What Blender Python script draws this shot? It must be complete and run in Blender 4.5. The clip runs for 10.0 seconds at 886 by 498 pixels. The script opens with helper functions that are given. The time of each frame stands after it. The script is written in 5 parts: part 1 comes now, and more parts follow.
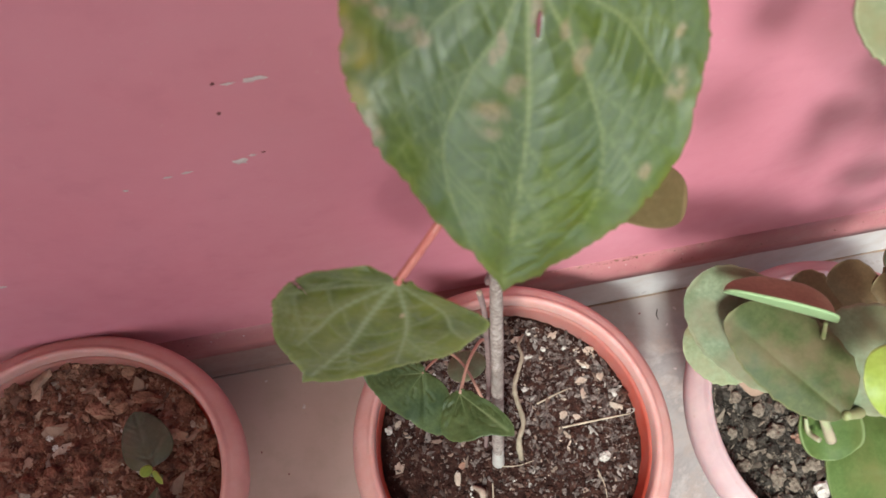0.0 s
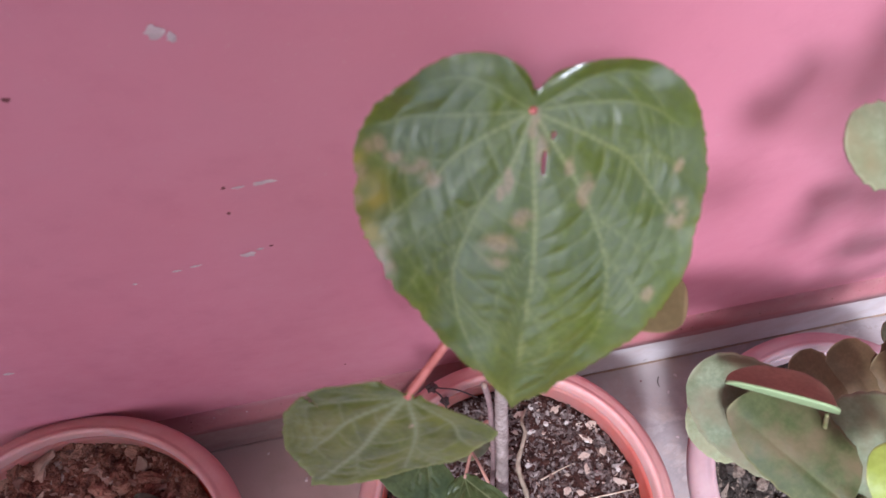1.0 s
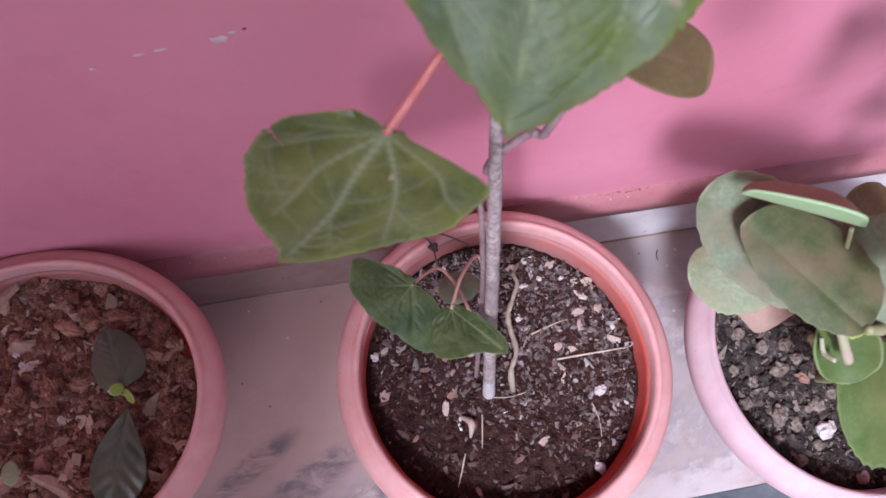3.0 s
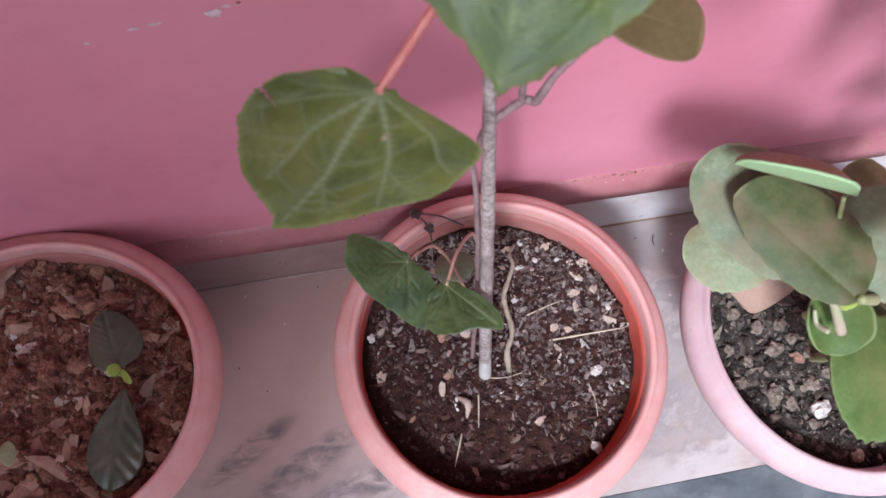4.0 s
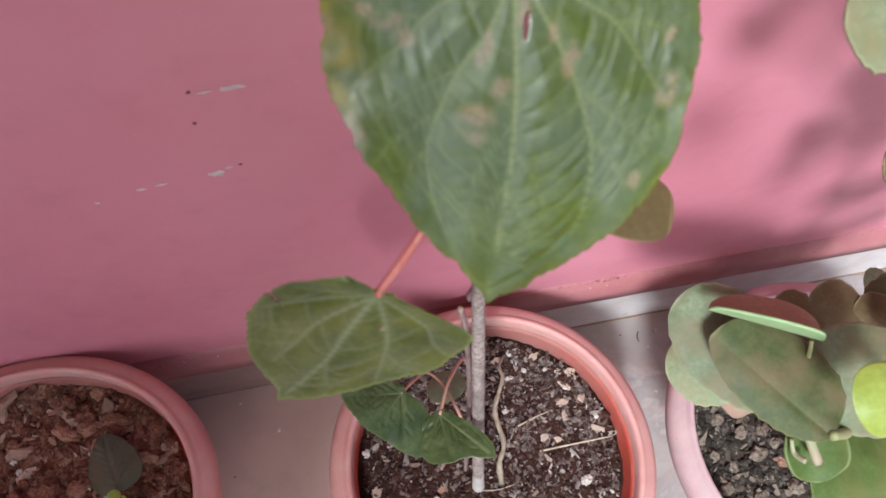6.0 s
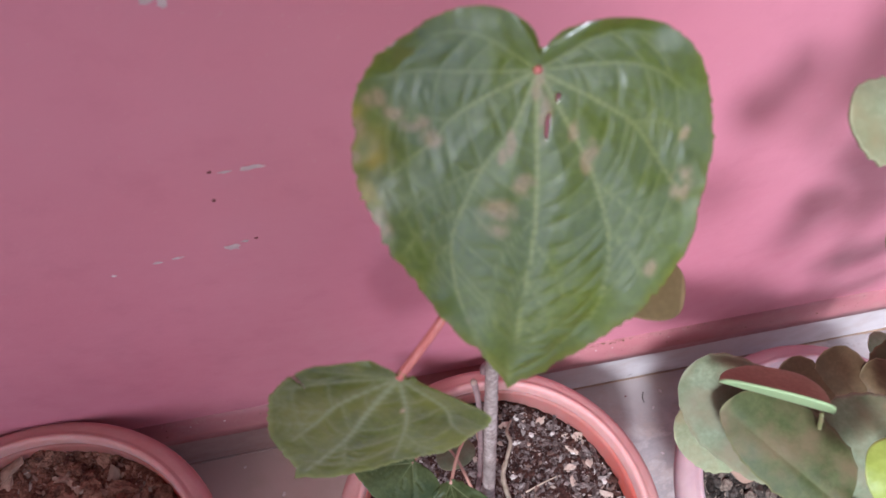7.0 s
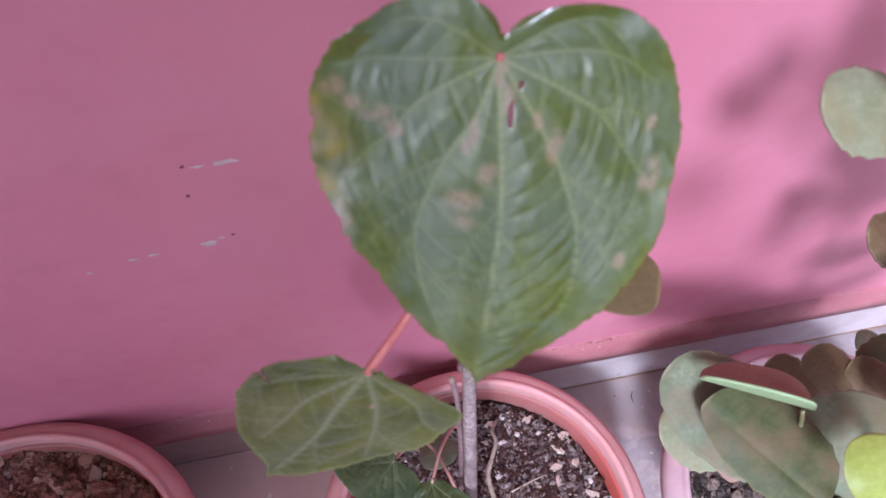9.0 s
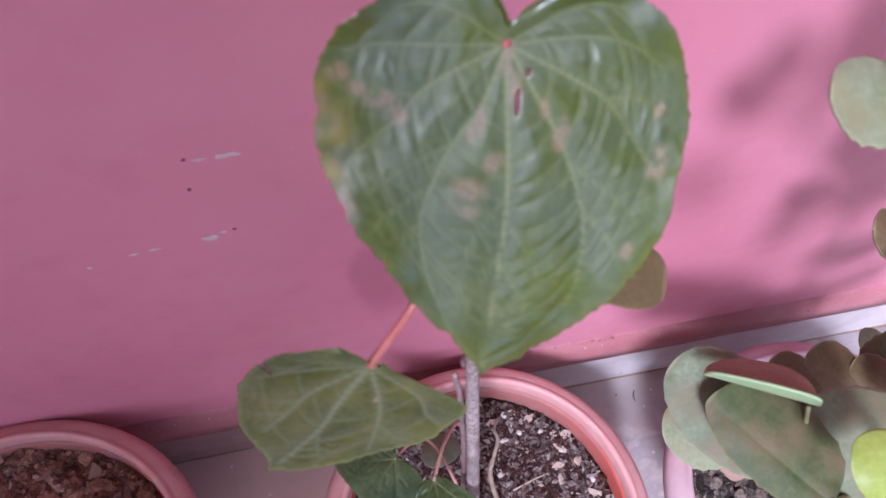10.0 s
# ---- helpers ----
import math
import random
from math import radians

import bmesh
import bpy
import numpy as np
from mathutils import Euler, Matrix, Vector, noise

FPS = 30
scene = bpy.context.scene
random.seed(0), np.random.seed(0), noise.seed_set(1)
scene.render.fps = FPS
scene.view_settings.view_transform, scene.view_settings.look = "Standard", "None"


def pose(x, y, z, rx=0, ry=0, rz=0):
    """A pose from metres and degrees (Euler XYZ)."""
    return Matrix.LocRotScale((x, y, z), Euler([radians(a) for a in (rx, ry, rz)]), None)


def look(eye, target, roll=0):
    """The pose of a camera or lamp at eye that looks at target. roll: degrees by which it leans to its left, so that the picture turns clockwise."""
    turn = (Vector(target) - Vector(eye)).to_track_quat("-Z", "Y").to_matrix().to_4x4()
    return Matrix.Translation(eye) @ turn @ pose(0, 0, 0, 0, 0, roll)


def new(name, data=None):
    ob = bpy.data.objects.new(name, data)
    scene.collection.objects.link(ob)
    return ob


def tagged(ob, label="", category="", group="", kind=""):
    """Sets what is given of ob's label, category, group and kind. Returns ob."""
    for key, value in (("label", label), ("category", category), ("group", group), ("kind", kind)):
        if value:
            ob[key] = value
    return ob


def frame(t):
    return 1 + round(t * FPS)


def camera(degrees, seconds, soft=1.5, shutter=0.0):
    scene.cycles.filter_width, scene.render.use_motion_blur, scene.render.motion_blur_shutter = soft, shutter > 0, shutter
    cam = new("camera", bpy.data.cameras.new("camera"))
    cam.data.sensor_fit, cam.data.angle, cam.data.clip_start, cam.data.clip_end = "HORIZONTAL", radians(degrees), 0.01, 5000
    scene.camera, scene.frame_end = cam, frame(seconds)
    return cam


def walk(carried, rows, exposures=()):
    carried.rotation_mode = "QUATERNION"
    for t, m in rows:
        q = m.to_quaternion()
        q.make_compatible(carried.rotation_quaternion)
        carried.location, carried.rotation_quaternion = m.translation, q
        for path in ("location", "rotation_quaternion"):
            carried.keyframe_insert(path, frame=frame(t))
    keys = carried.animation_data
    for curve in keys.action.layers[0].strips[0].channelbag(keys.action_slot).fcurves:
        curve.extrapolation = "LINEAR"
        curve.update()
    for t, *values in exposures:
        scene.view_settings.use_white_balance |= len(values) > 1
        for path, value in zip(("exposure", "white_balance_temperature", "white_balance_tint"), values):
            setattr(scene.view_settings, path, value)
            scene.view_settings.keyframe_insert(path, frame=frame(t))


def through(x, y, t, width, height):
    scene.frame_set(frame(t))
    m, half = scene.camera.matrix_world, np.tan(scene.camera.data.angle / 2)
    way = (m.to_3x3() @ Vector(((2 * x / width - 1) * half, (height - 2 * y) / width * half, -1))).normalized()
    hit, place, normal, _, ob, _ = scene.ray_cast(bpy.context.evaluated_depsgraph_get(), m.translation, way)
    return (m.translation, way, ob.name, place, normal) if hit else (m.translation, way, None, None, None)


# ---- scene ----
# ---------------------------------------------------------------- camera
cam = camera(58.49, 10.0, soft=1.6)
# focused on the soil and the wall, so the near leaf is a little soft
cam.data.dof.use_dof, cam.data.dof.focus_distance, cam.data.dof.aperture_fstop = True, 0.55, 17.0
PATH = [
    (0, (-0.0819, -0.0588, 0.6947), (-0.0187, 0.1489, 0.1353), 5.63),
    (0.5, (-0.0832, -0.0493, 0.7054), (-0.0139, 0.1816, 0.1559), 5.18),
    (1, (-0.0820, -0.0403, 0.7096), (-0.0109, 0.1979, 0.1635), 4.92),
    (1.5, (-0.0814, -0.0543, 0.6838), (-0.0061, 0.1766, 0.1351), 7.12),
    (2, (-0.0871, -0.0716, 0.6686), (-0.0137, 0.1409, 0.1123), 9.13),
    (2.5, (-0.0901, -0.0783, 0.6606), (-0.0215, 0.1196, 0.0983), 9.47),
    (2.7, (-0.0870, -0.0789, 0.6579), (-0.0214, 0.1109, 0.0925), 9.36),
    (3.8, (-0.0837, -0.0871, 0.6523), (-0.0180, 0.0957, 0.0847), 9.81),
    (4, (-0.0852, -0.0909, 0.6527), (-0.0188, 0.0931, 0.0855), 9.81),
    (4.5, (-0.0883, -0.0964, 0.6464), (-0.0239, 0.0819, 0.0771), 9.83),
    (5, (-0.0858, -0.0980, 0.6420), (-0.0216, 0.0731, 0.0706), 10.51),
    (5.5, (-0.0846, -0.0818, 0.6577), (-0.0113, 0.1034, 0.0917), 11.22),
    (6, (-0.0831, -0.0598, 0.6855), (-0.0004, 0.1620, 0.1341), 9.22),
    (6.2, (-0.0870, -0.0579, 0.6897), (-0.0023, 0.1754, 0.1435), 8.66),
    (7.3, (-0.0890, -0.0495, 0.6953), (0.0029, 0.2063, 0.1604), 8.54),
    (7.5, (-0.0873, -0.0494, 0.6941), (0.0052, 0.2060, 0.1591), 8.62),
    (8, (-0.0889, -0.0468, 0.6957), (0.0039, 0.2088, 0.1609), 8.65),
    (8.5, (-0.0895, -0.0464, 0.6982), (0.0035, 0.2096, 0.1636), 8.76),
    (9, (-0.0801, -0.0537, 0.6912), (0.0125, 0.2020, 0.1564), 8.56),
    (9.5, (-0.0806, -0.0498, 0.6978), (0.0123, 0.2067, 0.1634), 8.59),
    (10, (-0.0817, -0.0551, 0.6875), (0.0114, 0.2017, 0.1533), 8.64),
]
walk(cam, [(t, look(eye, target, roll)) for t, eye, target, roll in PATH],
     [(0, 1.17, 5600, -12), (0.5, 1.17, 5320, 1), (1, 1.12, 5200, 10), (2.5, 1.09, 5000, 15), (4, 1.12, 5060, 2), (5, 1.16, 4980, -11), (5.5, 1.08, 5200, -7), (6, 1.11, 5350, -4), (7.5, 1.10, 5040, 11), (10, 1.09, 4930, 18)])

# ---------------------------------------------------------------- light
# hazy sun through the open front of an assumed veranda, with the sky behind it
SUN_ELEVATION, SUN_SIDE = 51.0, -29.0
world = bpy.data.worlds.new("sky")
scene.world = world
world.use_nodes = True
wn = world.node_tree.nodes
sky = wn.new("ShaderNodeTexSky")
sky.sky_type = "NISHITA"
sky.sun_disc = False
sky.sun_elevation = radians(SUN_ELEVATION)
sky.sun_rotation = radians(180 - SUN_SIDE)
sky.air_density, sky.dust_density, sky.ozone_density = 0.5, 5.0, 0.2
wn["Background"].inputs["Strength"].default_value = 0.104
world.node_tree.links.new(sky.outputs["Color"], wn["Background"].inputs["Color"])
sun = bpy.data.lights.new("sun", "SUN")
sun.energy = 2.42
sun.angle = radians(8)
sun.color = (1.0, 0.94, 0.90)
sun_ob = new("sun", sun)
e, s2 = radians(SUN_ELEVATION), radians(SUN_SIDE)
sun_ob.matrix_world = look((3 * math.sin(s2), -3 * math.cos(s2), 3 * math.tan(e)), (0, 0, 0))


# ---------------------------------------------------------------- materials
def material(name, rough=0.6):
    m = bpy.data.materials.new(name)
    m.use_nodes = True
    b = m.node_tree.nodes["Principled BSDF"]
    b.inputs["Roughness"].default_value = rough
    return m, m.node_tree.nodes, m.node_tree.links, b


def noise_node(n, l, scale, detail=4, rough=0.55, coord=None, dist=0.0):
    t = n.new("ShaderNodeTexNoise")
    t.inputs["Scale"].default_value = scale
    t.inputs["Detail"].default_value = detail
    t.inputs["Roughness"].default_value = rough
    t.inputs["Distortion"].default_value = dist
    if coord is not None:
        l.new(coord, t.inputs["Vector"])
    return t


def ramp(n, l, src, stops):
    r = n.new("ShaderNodeValToRGB")
    e = r.color_ramp.elements
    while len(e) < len(stops):
        e.new(0.5)
    for i, (p, c) in enumerate(stops):
        e[i].position = p
        e[i].color = (*c, 1) if len(c) == 3 else c
    l.new(src, r.inputs["Fac"])
    return r.outputs["Color"]


def grey(a):
    return (a, a, a)


def mix(n, l, fac, a, b, mode="MIX"):
    m = n.new("ShaderNodeMix")
    m.data_type = "RGBA"
    m.blend_type = mode
    for src, key in ((fac, 0), (a, 6), (b, 7)):
        if isinstance(src, (int, float)):
            m.inputs[key].default_value = src
        elif isinstance(src, tuple):
            m.inputs[key].default_value = (*src, 1)
        else:
            l.new(src, m.inputs[key])
    return m.outputs[2]


def bump(n, l, b, src, strength, distance, prev=None):
    k = n.new("ShaderNodeBump")
    k.inputs["Strength"].default_value = strength
    k.inputs["Distance"].default_value = distance
    l.new(src, k.inputs["Height"])
    if prev is not None:
        l.new(prev, k.inputs["Normal"])
    l.new(k.outputs["Normal"], b.inputs["Normal"])
    return k.outputs["Normal"]


def object_coord(n):
    return n.new("ShaderNodeTexCoord").outputs["Object"]


def pink_paint(name, base, dusty=0.0):
    """Glossy oil paint on uneven plaster."""
    m, n, l, b = material(name, 0.42)
    c = object_coord(n)
    big = noise_node(n, l, 5, 3, 0.5, c)
    mid = noise_node(n, l, 42, 4, 0.6, c)
    col = mix(n, l, ramp(n, l, big.outputs["Fac"], [(0.35, grey(0)), (0.7, grey(1))]), base, tuple(v * f for v, f in zip(base, (1.06, 1.16, 1.14))))
    col = mix(n, l, ramp(n, l, mid.outputs["Fac"], [(0.55, grey(0)), (0.8, grey(0.35))]), col, tuple(v * 0.86 for v in base))
    grit = noise_node(n, l, 330, 3, 0.6, c)
    col = mix(n, l, ramp(n, l, grit.outputs["Fac"], [(0.66, grey(0)), (0.74, grey(0.16 + 0.5 * dusty))]), col, (0.55, 0.42, 0.36))
    if dusty:
        d = noise_node(n, l, 90, 5, 0.7, c)
        col = mix(n, l, ramp(n, l, d.outputs["Fac"], [(0.5, grey(0)), (0.72, grey(dusty))]), col, (0.42, 0.27, 0.22))
    l.new(col, b.inputs["Base Color"])
    l.new(ramp(n, l, mid.outputs["Fac"], [(0.3, grey(0.36)), (0.7, grey(0.52))]), b.inputs["Roughness"])
    nb = bump(n, l, b, big.outputs["Fac"], 0.35, 0.012)
    nb = bump(n, l, b, mid.outputs["Fac"], 0.25, 0.0015, nb)
    bump(n, l, b, noise_node(n, l, 500, 2, 0.5, c).outputs["Fac"], 0.1, 0.0004, nb)
    return m


def spot_mask(n, l, coord, centre, size, turn):
    """1 at the centre of a turned oval, falling to 0 at its edge."""
    m = n.new("ShaderNodeMapping")
    m.vector_type = "TEXTURE"
    m.inputs["Location"].default_value = (*centre, 0)
    m.inputs["Rotation"].default_value = (0, 0, radians(turn))
    m.inputs["Scale"].default_value = (*size, 1)
    l.new(coord, m.inputs["Vector"])
    g = n.new("ShaderNodeTexGradient")
    g.gradient_type = "SPHERICAL"
    l.new(m.outputs["Vector"], g.inputs["Vector"])
    return g.outputs["Fac"]


def marble(name, base, vein, cloud, scale=9.0, rough=0.3, veins=1.0, smudge=0.3, shade_beige=None, smoke=()):
    m, n, l, b = material(name, rough)
    c = object_coord(n)
    turn = n.new("ShaderNodeMapping")
    turn.inputs["Rotation"].default_value = (0, 0, radians(-42))
    turn.inputs["Scale"].default_value = (1, 2.1, 1)
    l.new(c, turn.inputs["Vector"])
    w = noise_node(n, l, scale, 6, 0.62, c, 0.6)
    v = noise_node(n, l, scale * 0.9, 9, 0.66, turn.outputs["Vector"], 0.35)
    col = mix(n, l, ramp(n, l, w.outputs["Fac"], [(0.38, grey(0)), (0.72, grey(1))]), base, cloud)
    where = noise_node(n, l, scale * 0.55, 2, 0.5, turn.outputs["Vector"])
    streak = ramp(n, l, v.outputs["Fac"], [(0.44, grey(0)), (0.5, grey(0.5 * veins)), (0.57, grey(0))])
    streak = mix(n, l, 1.0, streak, ramp(n, l, where.outputs["Fac"], [(0.42, grey(0.1)), (0.54, grey(1))]), "MULTIPLY")
    col = mix(n, l, streak, col, vein)
    patch = mix(n, l, 1.0, ramp(n, l, v.outputs["Fac"], [(0.48, grey(0)), (0.68, grey(0.75 * veins))]), ramp(n, l, where.outputs["Fac"], [(0.42, grey(0)), (0.53, grey(1))]), "MULTIPLY")
    col = mix(n, l, patch, col, vein)
    if shade_beige:
        (centre, size, turn2), tone = shade_beige
        col = mix(n, l, ramp(n, l, spot_mask(n, l, c, centre, size, turn2), [(0.0, grey(0)), (0.5, grey(0.8))]), col, tone)
    for centre, size, turn2 in smoke:
        fray = noise_node(n, l, 34, 7, 0.68, turn.outputs["Vector"], 0.5)
        cut = mix(n, l, 1.0, ramp(n, l, spot_mask(n, l, c, centre, size, turn2), [(0.0, grey(0)), (0.45, grey(1))]), ramp(n, l, fray.outputs["Fac"], [(0.40, grey(0)), (0.58, grey(0.85))]), "MULTIPLY")
        col = mix(n, l, cut, col, vein)
    dirt = noise_node(n, l, 260, 3, 0.65, c)
    col = mix(n, l, ramp(n, l, dirt.outputs["Fac"], [(0.67, grey(0)), (0.76, grey(0.45))]), col, (0.2, 0.15, 0.12))
    haze = noise_node(n, l, 24, 6, 0.72, c)
    col = mix(n, l, ramp(n, l, haze.outputs["Fac"], [(0.48, grey(0)), (0.72, grey(smudge))]), col, tuple(q * k for q, k in zip(base, (0.80, 0.66, 0.57))))
    l.new(col, b.inputs["Base Color"])
    l.new(ramp(n, l, haze.outputs["Fac"], [(0.3, grey(rough * 0.8)), (0.75, grey(rough + 0.25))]), b.inputs["Roughness"])
    bump(n, l, b, haze.outputs["Fac"], 0.12, 0.0006)
    return m


def plastic(name, base, inner, through=0.0, glowless_back=None):
    """Dusty terracotta-coloured plastic, a little light shining through."""
    m, n, l, b = material(name, 0.38)
    c = object_coord(n)
    dust = noise_node(n, l, 26, 6, 0.7, c)
    fine = noise_node(n, l, 240, 3, 0.6, c)
    col = mix(n, l, ramp(n, l, dust.outputs["Fac"], [(0.42, grey(0)), (0.75, grey(0.55))]), base, tuple(0.5 * v + 0.5 * d for v, d in zip(base, (0.72, 0.55, 0.5))))
    col = mix(n, l, ramp(n, l, fine.outputs["Fac"], [(0.66, grey(0)), (0.78, grey(0.5))]), col, inner)
    if glowless_back:  # plain pink towards the wall; the red front has backlit glow painted in
        xyz = n.new("ShaderNodeSeparateXYZ")
        l.new(c, xyz.inputs[0])
        wob = n.new("ShaderNodeMath")
        wob.operation = "MULTIPLY_ADD"
        l.new(dust.outputs["Fac"], wob.inputs[0])
        wob.inputs[1].default_value = 0.06
        l.new(xyz.outputs["Y"], wob.inputs[2])
        col = mix(n, l, ramp(n, l, wob.outputs[0], [(0.03, grey(0)), (0.10, grey(0.85))]), col, glowless_back)
    l.new(col, b.inputs["Base Color"])
    l.new(ramp(n, l, dust.outputs["Fac"], [(0.3, grey(0.5)), (0.75, grey(0.72))]), b.inputs["Roughness"])
    b.inputs["Subsurface Weight"].default_value = 0.25
    b.inputs["Subsurface Radius"].default_value = (0.006, 0.0015, 0.0008)
    b.inputs["Subsurface Scale"].default_value = 1.0
    bump(n, l, b, fine.outputs["Fac"], 0.12, 0.0004)
    if through:
        tr = n.new("ShaderNodeBsdfTranslucent")
        tr.inputs["Color"].default_value = (0.75, 0.16, 0.09, 1)
        ms = n.new("ShaderNodeMixShader")
        ms.inputs[0].default_value = through
        l.new(b.outputs[0], ms.inputs[1])
        l.new(tr.outputs[0], ms.inputs[2])
        l.new(ms.outputs[0], n["Material Output"].inputs["Surface"])
    return m


def earth(name, dark, mid, pale, scale):
    m, n, l, b = material(name, 0.92)
    c = object_coord(n)
    a = noise_node(n, l, scale, 8, 0.72, c)
    g = noise_node(n, l, scale * 5, 4, 0.7, c)
    r = n.new("ShaderNodeNewGeometry")
    col = ramp(n, l, a.outputs["Fac"], [(0.36, dark), (0.55, mid), (0.72, pale)])
    col = mix(n, l, ramp(n, l, g.outputs["Fac"], [(0.35, grey(0.55)), (0.6, grey(0))]), col, dark)
    col = mix(n, l, ramp(n, l, r.outputs["Random Per Island"], [(0.0, grey(0)), (0.7, grey(0.06)), (0.9, grey(0.3)), (1.0, grey(0.7))]), col, pale)
    l.new(col, b.inputs["Base Color"])
    b.inputs["Specular IOR Level"].default_value = 0.2
    nb = bump(n, l, b, a.outputs["Fac"], 0.8, 0.004)
    bump(n, l, b, g.outputs["Fac"], 0.7, 0.0012, nb)
    return m


def woody(name, a, c2, scale=300, rough=0.75):
    m, n, l, b = material(name, rough)
    c = object_coord(n)
    t = noise_node(n, l, scale, 5, 0.65, c)
    s = noise_node(n, l, scale * 0.25, 3, 0.6, c)
    col = mix(n, l, ramp(n, l, t.outputs["Fac"], [(0.35, grey(0)), (0.65, grey(1))]), a, c2)
    col = mix(n, l, ramp(n, l, s.outputs["Fac"], [(0.45, grey(0)), (0.7, grey(0.6))]), col, tuple(v * 0.55 for v in a))
    isl = n.new("ShaderNodeNewGeometry").outputs["Random Per Island"]
    col = mix(n, l, ramp(n, l, isl, [(0.0, grey(0.75)), (0.55, grey(0.0))]), col, tuple(v * 0.42 for v in a))
    col = mix(n, l, ramp(n, l, isl, [(0.8, grey(0.0)), (1.0, grey(0.5))]), col, tuple(min(0.8, v * 1.25) for v in c2))
    l.new(col, b.inputs["Base Color"])
    bump(n, l, b, t.outputs["Fac"], 0.5, 0.0006)
    return m


def leaf_material(name, deep, light, vein, rough=0.34, coat=0.0, blush=None, gloss=0.25, grain=1.0, pucker=0.0, spot=(0.45, 0.3, 0.2), edge=(0.5, 0.42, 0.08), thin=0.35):
    """A living leaf: paler veins, mottling, dead spots and light passing through the blade."""
    m, n, l, b = material(name, rough)
    c = object_coord(n)
    att = {}
    for key in ("vein", "spot", "rim"):
        k = n.new("ShaderNodeAttribute")
        k.attribute_name = key
        att[key] = k.outputs["Fac"]
    big = noise_node(n, l, 38 * grain, 5, 0.65, c)
    fine = noise_node(n, l, 420, 4, 0.65, c)
    col = mix(n, l, ramp(n, l, big.outputs["Fac"], [(0.32, grey(0)), (0.7, grey(1))]), deep, light)
    col = mix(n, l, ramp(n, l, fine.outputs["Fac"], [(0.4, grey(0.4)), (0.66, grey(0))]), col, tuple(v * 0.7 for v in deep))
    if blush:
        wide = noise_node(n, l, 21 * grain, 4, 0.55, c)
        col = mix(n, l, ramp(n, l, wide.outputs["Fac"], [(0.42, grey(0)), (0.66, grey(0.85))]), col, blush)
    col = mix(n, l, att["vein"], col, vein)
    col = mix(n, l, att["rim"], col, edge)
    blot = noise_node(n, l, 900, 3, 0.6, c)
    dead = mix(n, l, ramp(n, l, blot.outputs["Fac"], [(0.4, grey(0)), (0.6, grey(1))]), tuple(v * 0.75 for v in spot), spot)
    col = mix(n, l, ramp(n, l, att["spot"], [(0.22, grey(0)), (0.8, grey(0.7))]), col, dead)
    l.new(col, b.inputs["Base Color"])
    l.new(ramp(n, l, big.outputs["Fac"], [(0.3, grey(max(0.05, rough - 0.06))), (0.7, grey(rough + 0.1))]), b.inputs["Roughness"])
    if coat > 0.9:  # the wax lies in patches
        wax = noise_node(n, l, 46, 3, 0.55, c, 0.5)
        l.new(ramp(n, l, wax.outputs["Fac"], [(0.36, grey(0.25)), (0.52, grey(coat))]), b.inputs["Coat Weight"])
    else:
        b.inputs["Coat Weight"].default_value = coat
    b.inputs["Coat Roughness"].default_value = gloss
    b.inputs["Coat IOR"].default_value = 1.45 + 0.62 * (coat > 0.9)
    b.inputs["Specular IOR Level"].default_value = 0.22
    nb = bump(n, l, b, att["vein"], -0.35, 0.0006)
    nb = bump(n, l, b, big.outputs["Fac"], 0.3, 0.002, nb)
    if pucker:
        nb = bump(n, l, b, noise_node(n, l, 190, 2, 0.5, c, 0.4).outputs["Fac"], pucker, 0.0022, nb)
    bump(n, l, b, fine.outputs["Fac"], 0.22, 0.0004, nb)
    tr = n.new("ShaderNodeBsdfTranslucent")
    l.new(mix(n, l, 0.5, col, (0.3, 0.37, 0.08)), tr.inputs["Color"])
    ms = n.new("ShaderNodeMixShader")
    ms.inputs[0].default_value = thin
    l.new(b.outputs[0], ms.inputs[1])
    l.new(tr.outputs[0], ms.inputs[2])
    l.new(ms.outputs[0], n["Material Output"].inputs["Surface"])
    return m


PINK = (0.52, 0.18, 0.228)
M_WALL = pink_paint("pink_wall_paint", PINK)
# dusty, and darker than the wall to hold the plants' shade on the ledge
M_WALL_BASE = pink_paint("shaded_pink_skirting_paint", (0.34, 0.120, 0.128), 0.3)
# for unseen walls, pink so that their bounced light is warmer
M_PLAIN = pink_paint("pink_bounce_plaster", (0.58, 0.33, 0.32))
M_CEIL = pink_paint("ceiling_paint", (0.72, 0.58, 0.54))
# the beige oval paints in the pinkish tone of the shaded left floor
M_MARBLE = marble("white_marble", (0.44, 0.375, 0.355), (0.12, 0.10, 0.105), (0.33, 0.26, 0.235), 6, veins=1.0, smudge=0.8,
                  shade_beige=(((-0.20, 0.07), (0.26, 0.17), -10), (0.43, 0.275, 0.235)),
                  smoke=(((-0.125, -0.074), (0.095, 0.024), 20), ((-0.150, -0.040), (0.06, 0.016), 26), ((-0.19, -0.02), (0.05, 0.012), 30), ((0.40, -0.03), (0.1, 0.03), 30)))
M_SKIRT = marble("skirting_marble", (0.60, 0.55, 0.54), (0.34, 0.29, 0.27), (0.50, 0.44, 0.42), 9, veins=0.5, smudge=0.6)
# stained copy of the skirting marble, with the pots' shade in its colour
M_SKIRT_SHADED = marble("shaded_stained_skirting_marble", (0.29, 0.19, 0.17), (0.19, 0.125, 0.11), (0.23, 0.15, 0.13), 9, veins=0.5, smudge=0.6)
M_GREY = marble("grey_marble", (0.085, 0.093, 0.10), (0.035, 0.04, 0.047), (0.17, 0.175, 0.178), 22, 0.35, 0.9, 0.6)
